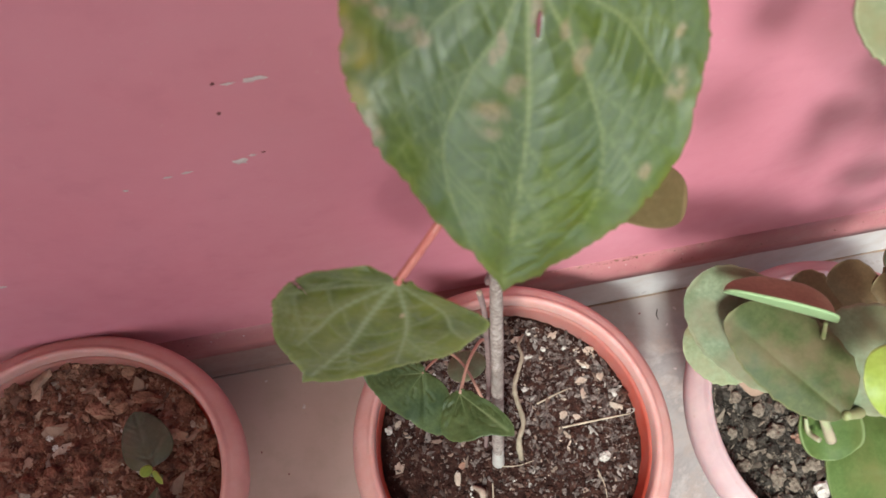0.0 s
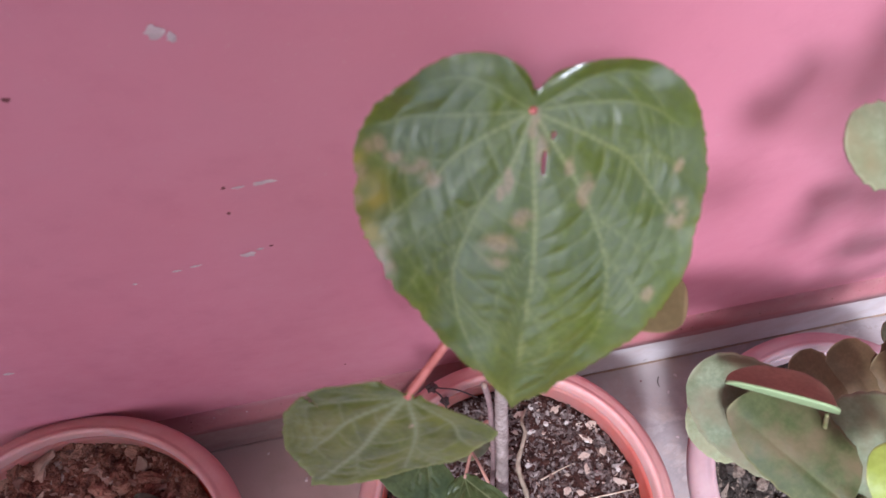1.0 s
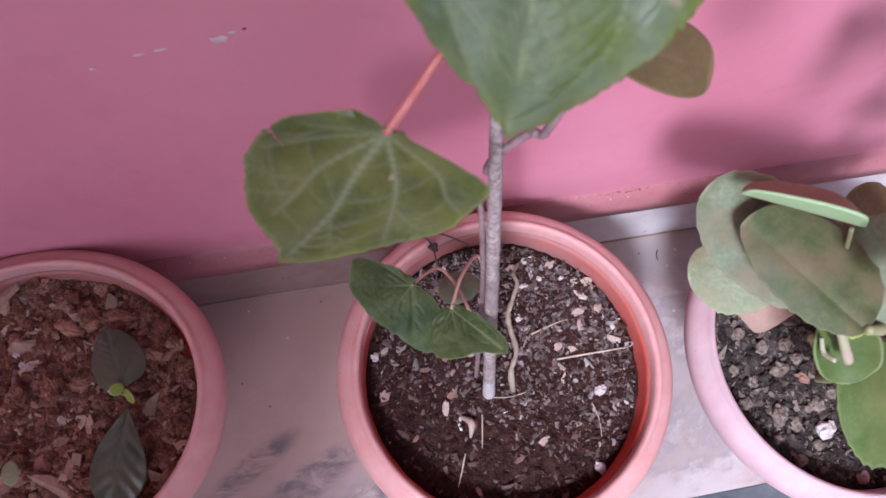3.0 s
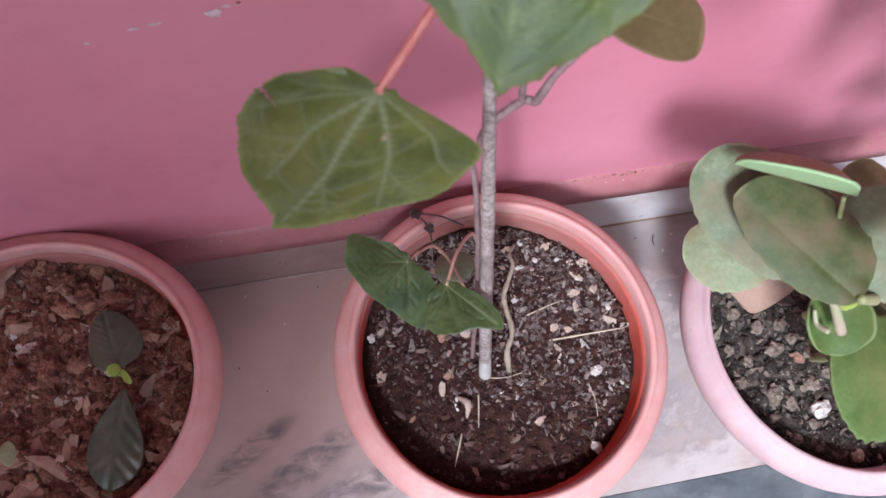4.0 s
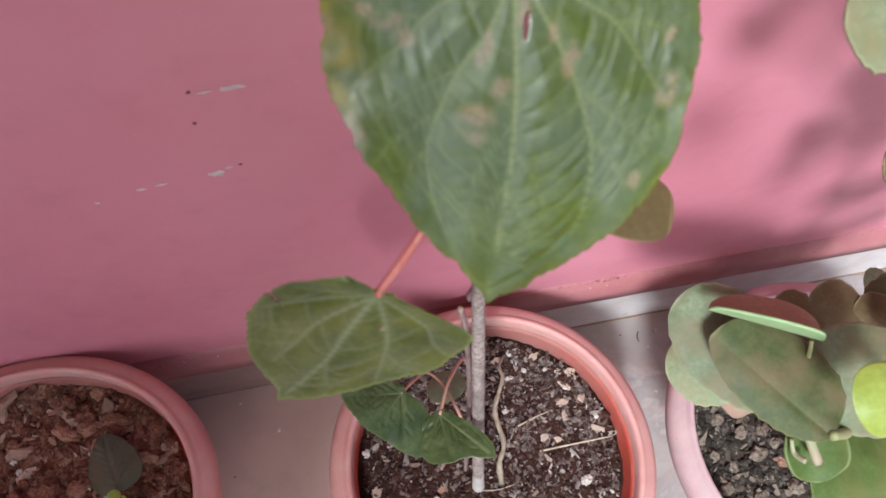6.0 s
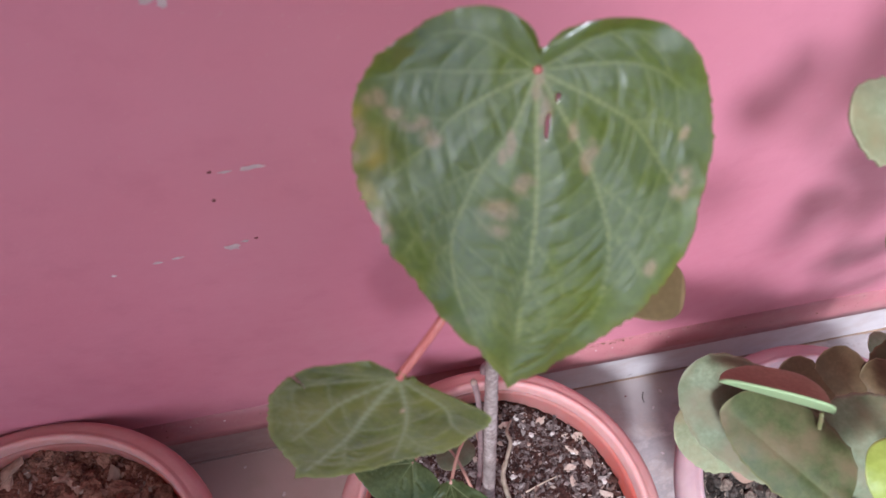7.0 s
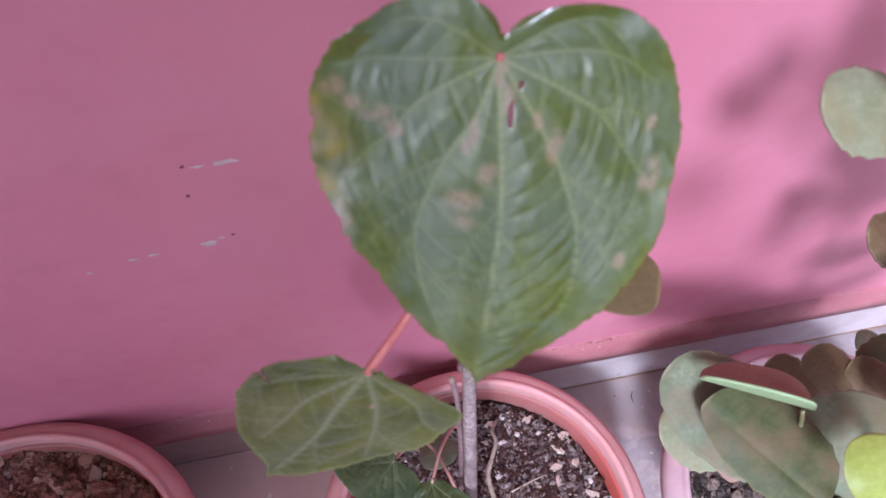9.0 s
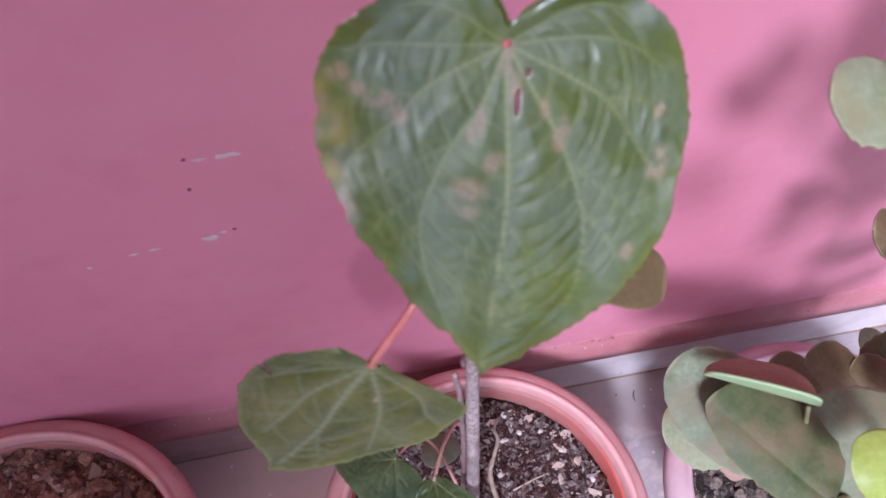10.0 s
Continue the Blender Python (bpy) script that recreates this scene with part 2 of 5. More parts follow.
M_GROUT = woody("brown_joint_grime", (0.2, 0.12, 0.075), (0.32, 0.21, 0.13), 400, 0.9)
M_BLACK = woody("black_joint_filler", (0.02, 0.02, 0.022), (0.06, 0.06, 0.06), 500, 0.8)
M_POT = plastic("terracotta_plastic", (0.47, 0.225, 0.20), (0.40, 0.17, 0.13))
# strong red stands for light glowing through the pot's front
M_POT_IN = plastic("backlit_terracotta_plastic", (0.60, 0.09, 0.05), (0.47, 0.11, 0.07), 0.5, (0.44, 0.25, 0.22))
M_POT_PALE = plastic("faded_pink_plastic", (0.40, 0.262, 0.268), (0.34, 0.21, 0.205))
M_SOIL = earth("dark_potting_soil", (0.012, 0.0041, 0.0030), (0.050, 0.0180, 0.0125), (0.115, 0.055, 0.038), 130)
M_GRIT = earth("greyish_soil_grit", (0.035, 0.022, 0.019), (0.17, 0.118, 0.104), (0.50, 0.42, 0.375), 200)
M_SOIL_BROWN = earth("reddish_potting_soil", (0.04, 0.0125, 0.009), (0.235, 0.095, 0.058), (0.46, 0.25, 0.165), 110)
M_SOIL_GREY = earth("grey_lumpy_soil", (0.011, 0.008, 0.006), (0.06, 0.044, 0.034), (0.23, 0.19, 0.165), 110)
M_CHIP = woody("pale_wood_chip", (0.26, 0.17, 0.125), (0.46, 0.35, 0.28), 260)
M_CHIP_RED = woody("reddish_bark_chip", (0.17, 0.078, 0.05), (0.31, 0.165, 0.11), 260)
M_CHIP_BROWN = woody("brown_bark_piece", (0.25, 0.135, 0.09), (0.43, 0.27, 0.19), 260)
M_CHIP_DULL = woody("dull_brown_fragment", (0.060, 0.030, 0.021), (0.14, 0.080, 0.058), 260)
M_STONE = woody("pale_stone", (0.36, 0.3, 0.26), (0.6, 0.53, 0.48), 320)
M_LUMP = woody("grey_clod", (0.085, 0.057, 0.040), (0.26, 0.20, 0.155), 300, 0.95)
M_SPROUT = woody("dry_grey_sprout", (0.19, 0.145, 0.095), (0.33, 0.26, 0.19), 160)
M_STRAW = woody("dry_straw", (0.36, 0.27, 0.19), (0.52, 0.42, 0.32), 200)
M_DRY = woody("dry_black_leaf", (0.05, 0.03, 0.025), (0.1, 0.06, 0.05), 300)
M_BARK = woody("young_grey_bark", (0.15, 0.10, 0.082), (0.42, 0.345, 0.31), 330)
M_BARK_WHITE = woody("pale_stem_foot", (0.36, 0.31, 0.28), (0.50, 0.45, 0.41), 260)
M_TWIG = woody("violet_brown_shoot", (0.15, 0.09, 0.088), (0.27, 0.18, 0.168), 260, 0.6)
M_PETIOLE = woody("red_petiole", (0.35, 0.088, 0.07), (0.43, 0.145, 0.112), 160, 0.5)
M_PETIOLE_DIM = woody("brownish_petiole", (0.34, 0.16, 0.11), (0.46, 0.26, 0.19), 160, 0.5)
M_GREENSTEM = woody("green_succulent_stem", (0.21, 0.24, 0.08), (0.31, 0.25, 0.14), 120, 0.55)
M_STALK_PALE = woody("pale_leaf_stalk", (0.26, 0.27, 0.14), (0.36, 0.26, 0.19), 90, 0.55)
M_TAN = woody("tan_dead_leaf", (0.25, 0.145, 0.095), (0.33, 0.20, 0.14), 120, 0.7)
M_WHITE_CHIP = woody("bare_plaster", (0.5, 0.38, 0.37), (0.64, 0.54, 0.52), 300, 0.9)
M_DARK_CHIP = woody("dark_paint_speck", (0.16, 0.05, 0.05), (0.25, 0.09, 0.09), 300, 0.9)
L_BIG = leaf_material("glossy_heart_leaf", (0.076, 0.102, 0.005), (0.138, 0.172, 0.013), (0.28, 0.30, 0.08), 0.6, 1.0, spot=(0.36, 0.25, 0.12), edge=(0.32, 0.25, 0.02), gloss=0.25, pucker=0.34)
L_MID = leaf_material("matt_heart_leaf", (0.05, 0.062, 0.007), (0.148, 0.162, 0.034), (0.235, 0.25, 0.13), 0.5, 0.45, (0.15, 0.145, 0.026), pucker=0.45, grain=1.8, edge=(0.3, 0.33, 0.1))
L_LOW = leaf_material("dark_heart_leaf", (0.035, 0.05, 0.012), (0.10, 0.122, 0.038), (0.20, 0.225, 0.10), 0.45, 0.45, edge=(0.13, 0.15, 0.06), grain=1.8, thin=0.2)
L_BROWN = leaf_material("bronze_young_leaf", (0.14, 0.098, 0.04), (0.215, 0.15, 0.068), (0.27, 0.19, 0.1), 0.45, 0.0, edge=(0.3, 0.2, 0.1))
L_SUC = leaf_material("waxy_olive_leaf", (0.052, 0.064, 0.018), (0.11, 0.118, 0.045), (0.15, 0.155, 0.07), 0.55, 0.0, (0.14, 0.10, 0.052), edge=(0.24, 0.23, 0.11), thin=0.15, grain=2.6)
L_SUC_GREY = leaf_material("waxy_grey_green_leaf", (0.12, 0.138, 0.068), (0.235, 0.26, 0.16), (0.23, 0.245, 0.155), 0.55, 0.0, (0.17, 0.135, 0.075), edge=(0.34, 0.33, 0.21), thin=0.12, grain=2.6)
L_SUC_PALE = leaf_material("waxy_pale_leaf", (0.18, 0.195, 0.095), (0.285, 0.31, 0.19), (0.31, 0.31, 0.2), 0.55, 0.0, (0.22, 0.18, 0.09), edge=(0.38, 0.38, 0.22), thin=0.12, grain=2.6)
L_SUC_BRONZE = leaf_material("waxy_bronze_leaf", (0.10, 0.065, 0.028), (0.17, 0.11, 0.055), (0.2, 0.13, 0.07), 0.55, 0.0, edge=(0.32, 0.28, 0.15), thin=0.12, grain=1.7)
L_FOLD = leaf_material("folded_bronze_leaf", (0.27, 0.165, 0.10), (0.36, 0.23, 0.145), (0.36, 0.24, 0.15), 0.55, 0.0, edge=(0.32, 0.42, 0.21), thin=0.12, grain=1.7)
L_SUC_GREEN = leaf_material("waxy_fresh_green_leaf", (0.075, 0.115, 0.024), (0.155, 0.205, 0.06), (0.2, 0.24, 0.1), 0.55, 0.0, (0.17, 0.17, 0.055), edge=(0.2, 0.24, 0.09), thin=0.25, grain=1.7)
L_LIME = leaf_material("lime_new_leaf", (0.3, 0.36, 0.05), (0.42, 0.47, 0.1), (0.46, 0.5, 0.16), 0.45, 0.05, edge=(0.5, 0.48, 0.15), thin=0.3)
L_SEED = leaf_material("dark_seedling_leaf", (0.034, 0.042, 0.022), (0.09, 0.104, 0.06), (0.115, 0.12, 0.07), 0.42, 0.8, (0.095, 0.072, 0.036), edge=(0.08, 0.09, 0.05), thin=0.15)


# ---------------------------------------------------------------- builders
def mesh_object(name, verts, faces, mat, parent=None, label="", smooth=True):
    me = bpy.data.meshes.new(name)
    me.from_pydata(verts, [], faces)
    me.update()
    me.materials.append(mat)
    if smooth:
        me.polygons.foreach_set("use_smooth", [True] * len(me.polygons))
    ob = new(name, me)
    if parent is not None:
        ob.parent = parent
    if label:
        tagged(ob, label=label)
    return ob


def part(name, bm, mat, parent=None, label="", smooth=True):
    me = bpy.data.meshes.new(name)
    bm.to_mesh(me)
    bm.free()
    me.materials.append(mat)
    if smooth:
        me.polygons.foreach_set("use_smooth", [True] * len(me.polygons))
    ob = new(name, me)
    if parent is not None:
        ob.parent = parent
    if label:
        tagged(ob, label=label)
    return ob


def box_bm(x0, x1, y0, y1, z0, z1, bevel=0.0):
    bm = bmesh.new()
    bmesh.ops.create_cube(bm, size=1)
    for v in bm.verts:
        v.co = Vector((x0 + (v.co.x + 0.5) * (x1 - x0), y0 + (v.co.y + 0.5) * (y1 - y0), z0 + (v.co.z + 0.5) * (z1 - z0)))
    if bevel:
        bmesh.ops.bevel(bm, geom=bm.edges[:], offset=bevel, segments=2, affect="EDGES", profile=0.6)
    return bm


def empty(name, place, label, category, group="", kind=""):
    e = new(name)
    e.location = place
    e.empty_display_size = 0.02
    return tagged(e, label=label, category=category, group=group, kind=kind)


def spline(points, steps=8):
    """Catmull-Rom through the points."""
    p = [np.array(q, float) for q in points]
    p = [2 * p[0] - p[1]] + p + [2 * p[-1] - p[-2]]
    out = []
    for i in range(1, len(p) - 2):
        for k in range(steps):
            t = k / steps
            out.append(0.5 * (2 * p[i] + (p[i + 1] - p[i - 1]) * t + (2 * p[i - 1] - 5 * p[i] + 4 * p[i + 1] - p[i + 2]) * t * t + (3 * p[i] - p[i - 1] - 3 * p[i + 1] + p[i + 2]) * t**3))
    out.append(p[-2])
    return out


def tube(name, points, radii, mat, parent=None, label="", sides=12, knots=0.0, steps=8, seed=1):
    """A tapered, slightly knotty round stalk along a curve."""
    rng = random.Random(seed)
    c = spline(points, steps)
    r = [np.interp(i / (len(c) - 1), np.linspace(0, 1, len(radii)), radii) for i in range(len(c))]
    verts, faces = [], []
    side = None
    for i, q in enumerate(c):
        d = c[min(i + 1, len(c) - 1)] - c[max(i - 1, 0)]
        d = d / (np.linalg.norm(d) + 1e-9)
        if side is None:
            side = np.cross(d, (0.3, 1, 0.2))
        side = side - d * (side @ d)
        side = side / np.linalg.norm(side)
        up = np.cross(d, side)
        swell = 1 + knots * rng.uniform(-1, 1)
        for k in range(sides):
            a = 2 * math.pi * k / sides
            w = r[i] * swell * (1 + knots * 0.5 * rng.uniform(-1, 1))
            verts.append(q + w * (math.cos(a) * side + math.sin(a) * up))
    for i in range(len(c) - 1):
        for k in range(sides):
            a, b = i * sides + k, i * sides + (k + 1) % sides
            faces.append((a, b, b + sides, a + sides))
    faces.append(tuple(range(sides - 1, -1, -1)))
    faces.append(tuple(range((len(c) - 1) * sides, len(c) * sides)))
    return mesh_object(name, [tuple(v) for v in verts], faces, mat, parent, label)


def leaf_axes(base, tip, normal):
    p, t, n = (np.array(q, float) for q in (base, tip, normal))
    u = t - p
    size = np.linalg.norm(u)
    u = u / size
    n = n - u * (n @ u)
    n = n / np.linalg.norm(n)
    return p, u, np.cross(n, u), n, size


def seg_distance(a, b, a0, b0, a1, b1):
    """Distance of points (a, b) from a straight vein, and how far along it they lie."""
    da, db = a1 - a0, b1 - b0
    k = np.clip(((a - a0) * da + (b - b0) * db) / (da * da + db * db), 0, 1)
    return np.hypot(a - a0 - k * da, b - b0 - k * db), k


def finish_leaf(name, a, b, height, faces, axes, mat, parent, label, vein, spot, rim, thick):
    p, u, v, n, size = axes
    co = p + size * (a[:, None] * u + b[:, None] * v + height[:, None] * n)
    ob = mesh_object(name, [tuple(q) for q in co], faces, mat, parent, label)
    for key, val in (("vein", vein), ("spot", spot), ("rim", rim)):
        at = ob.data.attributes.new(key, "FLOAT", "POINT")
        at.data.foreach_set("value", np.clip(val, 0, 1).astype(np.float32))
    if thick:
        s = ob.modifiers.new("thickness", "SOLIDIFY")
        s.thickness = thick
        s.offset = 0
    return ob


def vein_field(a, b, veins, width):
    """Mask of the veins (1 on a vein) and a quilted height that sinks along them."""
    mask, sink = np.zeros_like(a), np.full_like(a, 9.0)
    for a0, b0, a1, b1, w in veins:
        d, k = seg_distance(a, b, a0, b0, a1, b1)
        ww = np.maximum(width * w * (1 - 0.7 * k), 0.42 * width)
        mask = np.maximum(mask, np.exp(-((d / (ww + 1e-6)) ** 2)) * (0.12 + 0.88 * w) * (1 - 0.45 * k))
        sink = np.minimum(sink, d / (0.35 + 0.65 * w))
    return mask, sink


def heart_leaf(name, base, tip, normal, outline, mat, parent, label="", rings=60, spokes=150, main=(), side=6, cup=0.1, droop=0.05, wave=0.015,
               quilt=0.012, spots=(), holes=(), rimmed=0.15, thick=0.00035, seed=1, fold=0.0, vein_w=0.008, tints=(), cups=None, lean=None, ribs=(), twigs=(), cell=0.085, rungs=0.05, pillow=0.006):
    """A heart-shaped blade round its petiole. outline: degrees from the midrib and reach, in leaf lengths."""
    rng = np.random.RandomState(seed)
    axes = leaf_axes(base, tip, normal)
    deg = np.array([o[0] for o in outline], float)
    rad = np.array([o[1] for o in outline], float)
    th = np.linspace(-180, 180, spokes, endpoint=False)
    reach = np.interp(th, np.r_[deg - 360, deg, deg + 360], np.r_[rad, rad, rad])
    for _ in range(2):
        soft = (np.roll(reach, 1) + np.roll(reach, -1) + 2 * reach) / 4
        keep = np.abs(th) < 4
        reach = np.where(keep, reach, soft)
    reach = reach * (1 + 0.006 * rng.randn(spokes))
    s = np.linspace(0, 1, rings + 1)[1:] ** 0.8
    t = np.radians(th)
    a = np.r_[0, (s[:, None] * reach * np.cos(t)).ravel()]
    b = np.r_[0, (s[:, None] * reach * np.sin(t)).ravel()]
    rimd = np.r_[0, np.repeat(s, spokes)]
    veins = []
    curves = []
    for entry in main:
        if len(entry) == 5:  # a bowed rib: degrees at its foot, middle and end, its length and weight
            d0, dm, d1, r1, w = entry
            pts = []
            for k in np.linspace(0, 1, 9):
                q = math.radians(d0 * (1 - k) * (1 - 2 * k) + dm * 4 * k * (1 - k) + d1 * k * (2 * k - 1))
                pts.append((r1 * k * math.cos(q), r1 * k * math.sin(q), math.degrees(q)))
            for k in range(8):
                veins.append((*pts[k][:2], *pts[k + 1][:2], w * (1 - 0.07 * k)))
            curves.append(pts)
            continue
        ang, length, w = entry
        q = math.radians(ang)
        r1 = np.interp(ang, th, reach) * length
        veins.append((0, 0, r1 * math.cos(q), r1 * math.sin(q), w))
        count = side if abs(ang) < 20 else max(2, side - 2)
        for k in range(count):
            for sign in (-1, 1):
                if abs(ang) > 20 and sign * ang < 0:
                    continue
                f = 0.24 + 0.62 * (k + 0.35 * (sign > 0) + rng.uniform(-0.12, 0.12)) / count
                turn0 = q + sign * math.radians(rng.uniform(48, 60))
                ln = (0.36 - 0.22 * f) * r1 * rng.uniform(0.85, 1.1)
                a0, b0 = f * r1 * math.cos(q), f * r1 * math.sin(q)
                for step in range(3):
                    t1 = turn0 - sign * math.radians(15 * step)
                    a1, b1 = a0 + ln / 3 * math.cos(t1), b0 + ln / 3 * math.sin(t1)
                    veins.append((a0, b0, a1, b1, 0.42 - 0.09 * step))
                    a0, b0 = a1, b1
    for line, w in ribs:  # ribs drawn as smooth lines, in order round the petiole
        c = np.array(spline([(q[0], q[1], 0.0) for q in line], 6))[:, :2]
        for k in range(len(c) - 1):
            veins.append((*c[k], *c[k + 1], w * (1 - 0.45 * k / len(c))))
    for (l0, _), (l1, _) in zip(ribs, ribs[1:]):  # rungs between neighbouring ribs
        c0, c1 = (np.array(spline([(q[0], q[1], 0.0) for q in line], 12))[:, :2] for line in (l0, l1))
        r0, r1 = (np.r_[0, np.cumsum(np.hypot(*np.diff(c, axis=0).T))] for c in (c0, c1))
        count = int(min(r0[-1], r1[-1]) / rungs)
        for k in range(1, count + 1):
            f = (k + rng.uniform(-0.2, 0.2)) / (count + 0.6)
            f0, f1 = (min(1, f + rng.uniform(-0.5, 0.5) * rungs) for _ in range(2))
            e0 = np.array([np.interp(f0 * r0[-1], r0, c0[:, i]) for i in (0, 1)])
            e1 = np.array([np.interp(f1 * r1[-1], r1, c1[:, i]) for i in (0, 1)])
            if np.hypot(*(e1 - e0)) < 0.025:
                continue
            mid = (e0 + e1) / 2 * rng.uniform(1.04, 1.12)
            last = e0
            for g in np.linspace(0, 1, 6)[1:]:
                q = (1 - g) ** 2 * e0 + 2 * g * (1 - g) * mid + g * g * e1
                veins.append((*last, *q, 0.2))
                last = q
    for line in twigs:  # side veins that run out towards the margin
        c = np.array(spline([(q[0], q[1], 0.0) for q in line], 5))[:, :2]
        for k in range(len(c) - 1):
            veins.append((*c[k], *c[k + 1], 0.42 - 0.2 * k / len(c)))
        for k in range(2, len(c) - 1, 2):
            d = c[k + 1] - c[k]
            for sign in (-1, 1):
                e = c[k] + rng.uniform(0.05, 0.075) * (0.5 * d + sign * np.array((-d[1], d[0]))) / np.hypot(*d)
                veins.append((*c[k], *e, 0.16))
    curves.sort(key=lambda c: c[4][2])
    for c0, c1 in zip(curves, curves[1:]):  # ladder veins between neighbouring ribs
        for k in range(2, 8):
            f0, f1 = (min(7.9, max(0.5, k + rng.uniform(-0.3, 0.3) + rng.uniform(-0.8, 0.8))) for _ in range(2))
            ends = [np.array(c[int(f)][:2]) * (1 - f % 1) + np.array(c[int(f) + 1][:2]) * (f % 1) for c, f in ((c0, f0), (c1, f1))]
            if np.hypot(*(ends[1] - ends[0])) > 0.34:
                continue
            midp = (ends[0] + ends[1]) / 2 * rng.uniform(1.03, 1.14)
            veins.append((*ends[0], *midp, 0.34))
            veins.append((*midp, *ends[1], 0.3))
    for c in curves:  # short branches towards the margin
        for k in (4, 5, 6, 7, 8):
            for sign in (-1, 1):
                q = math.radians(c[k][2] + sign * rng.uniform(32, 55))
                ln = rng.uniform(0.08, 0.15)
                veins.append((c[k][0], c[k][1], c[k][0] + ln * math.cos(q), c[k][1] + ln * math.sin(q), 0.28))
    mask, sink = vein_field(a, b, veins, vein_w)
    sm = np.clip(sink / cell, 0, 1)
    puff = quilt * (sm * sm * (3 - 2 * sm))
    if ribs:
        far = np.full_like(a, 9.0)
        for line, w in ribs:
            c = np.array(spline([(q[0], q[1], 0.0) for q in line], 4))[:, :2]
            for k in range(len(c) - 1):
                far = np.minimum(far, seg_distance(a, b, *c[k], *c[k + 1])[0])
        far = np.clip(far / 0.11, 0, 1)
        puff = puff + pillow * far * far * (3 - 2 * far)
    ph = rng.uniform(0, 6, 4)
    lumpy = np.array([noise.noise(Vector((x * 14, y * 14, seed))) + 0.45 * noise.noise(Vector((x * 32, y * 32, seed + 3))) for x, y in zip(a, b)])
    rip = (0.3 * quilt + (0.0022 if ribs else 0)) * lumpy * np.minimum(1, sink / 0.05)
    edge = np.clip((rimd - 0.55) / 0.45, 0, 1) ** 2
    angle = np.arctan2(b, a)
    z = puff + rip - cup * b * b - droop * a * np.abs(a) + wave * edge * (np.sin(5 * angle + ph[2]) + 0.6 * np.sin(11 * angle + ph[3])) + fold * np.abs(b)
    shift = np.zeros_like(a) if cups is None else np.where(b < 0, cup - cups[0], cup - cups[1]) * b * b
    spot = np.zeros_like(a)
    for sa, sb, ra, rb in spots:
        spot = np.maximum(spot, np.exp(-(((a - sa) / ra) ** 2 + ((b - sb) / rb) ** 2)))
    if spots:
        spot = spot * np.array([1 + 1.2 * noise.noise(Vector((x * 22, y * 22, 4))) + 0.35 * noise.noise(Vector((x * 55, y * 55, 9))) for x, y in zip(a, b)])
    rim = rimmed * np.clip((rimd - 0.95) / 0.05, 0, 1) * 4
    for sa, sb, ra, rb in tints:
        q = np.exp(-(((a - sa) / ra) ** 2 + ((b - sb) / rb) ** 2))
        rim = np.maximum(rim, q * np.array([0.8 + 0.9 * noise.noise(Vector((x * 18, y * 18, 2))) for x, y in zip(a, b)]))
    faces = [(0, 1 + k, 1 + (k + 1) % spokes) for k in range(spokes)]
    for i in range(rings - 1):
        o = 1 + i * spokes
        for k in range(spokes):
            k2 = (k + 1) % spokes
            faces.append((o + k, o + spokes + k, o + spokes + k2, o + k2))
    if holes:
        gone = np.zeros(len(a), bool)
        for ha, hb, ra, rb in holes:
            gone |= ((a - ha) / ra) ** 2 + ((b - hb) / rb) ** 2 < 1
        faces = [f for f in faces if not all(gone[i] for i in f)]
    ob = finish_leaf(name, a, b, z, faces, axes, mat, parent, label, mask, spot, rim, thick)
    if lean is not None:  # the halves curl in towards a point in front of the blade
        for v, h in zip(ob.data.vertices, shift * axes[4]):
            d = np.array(lean, float) - np.array(v.co)
            v.co += Vector(h * d / (d @ axes[3]))
    return ob


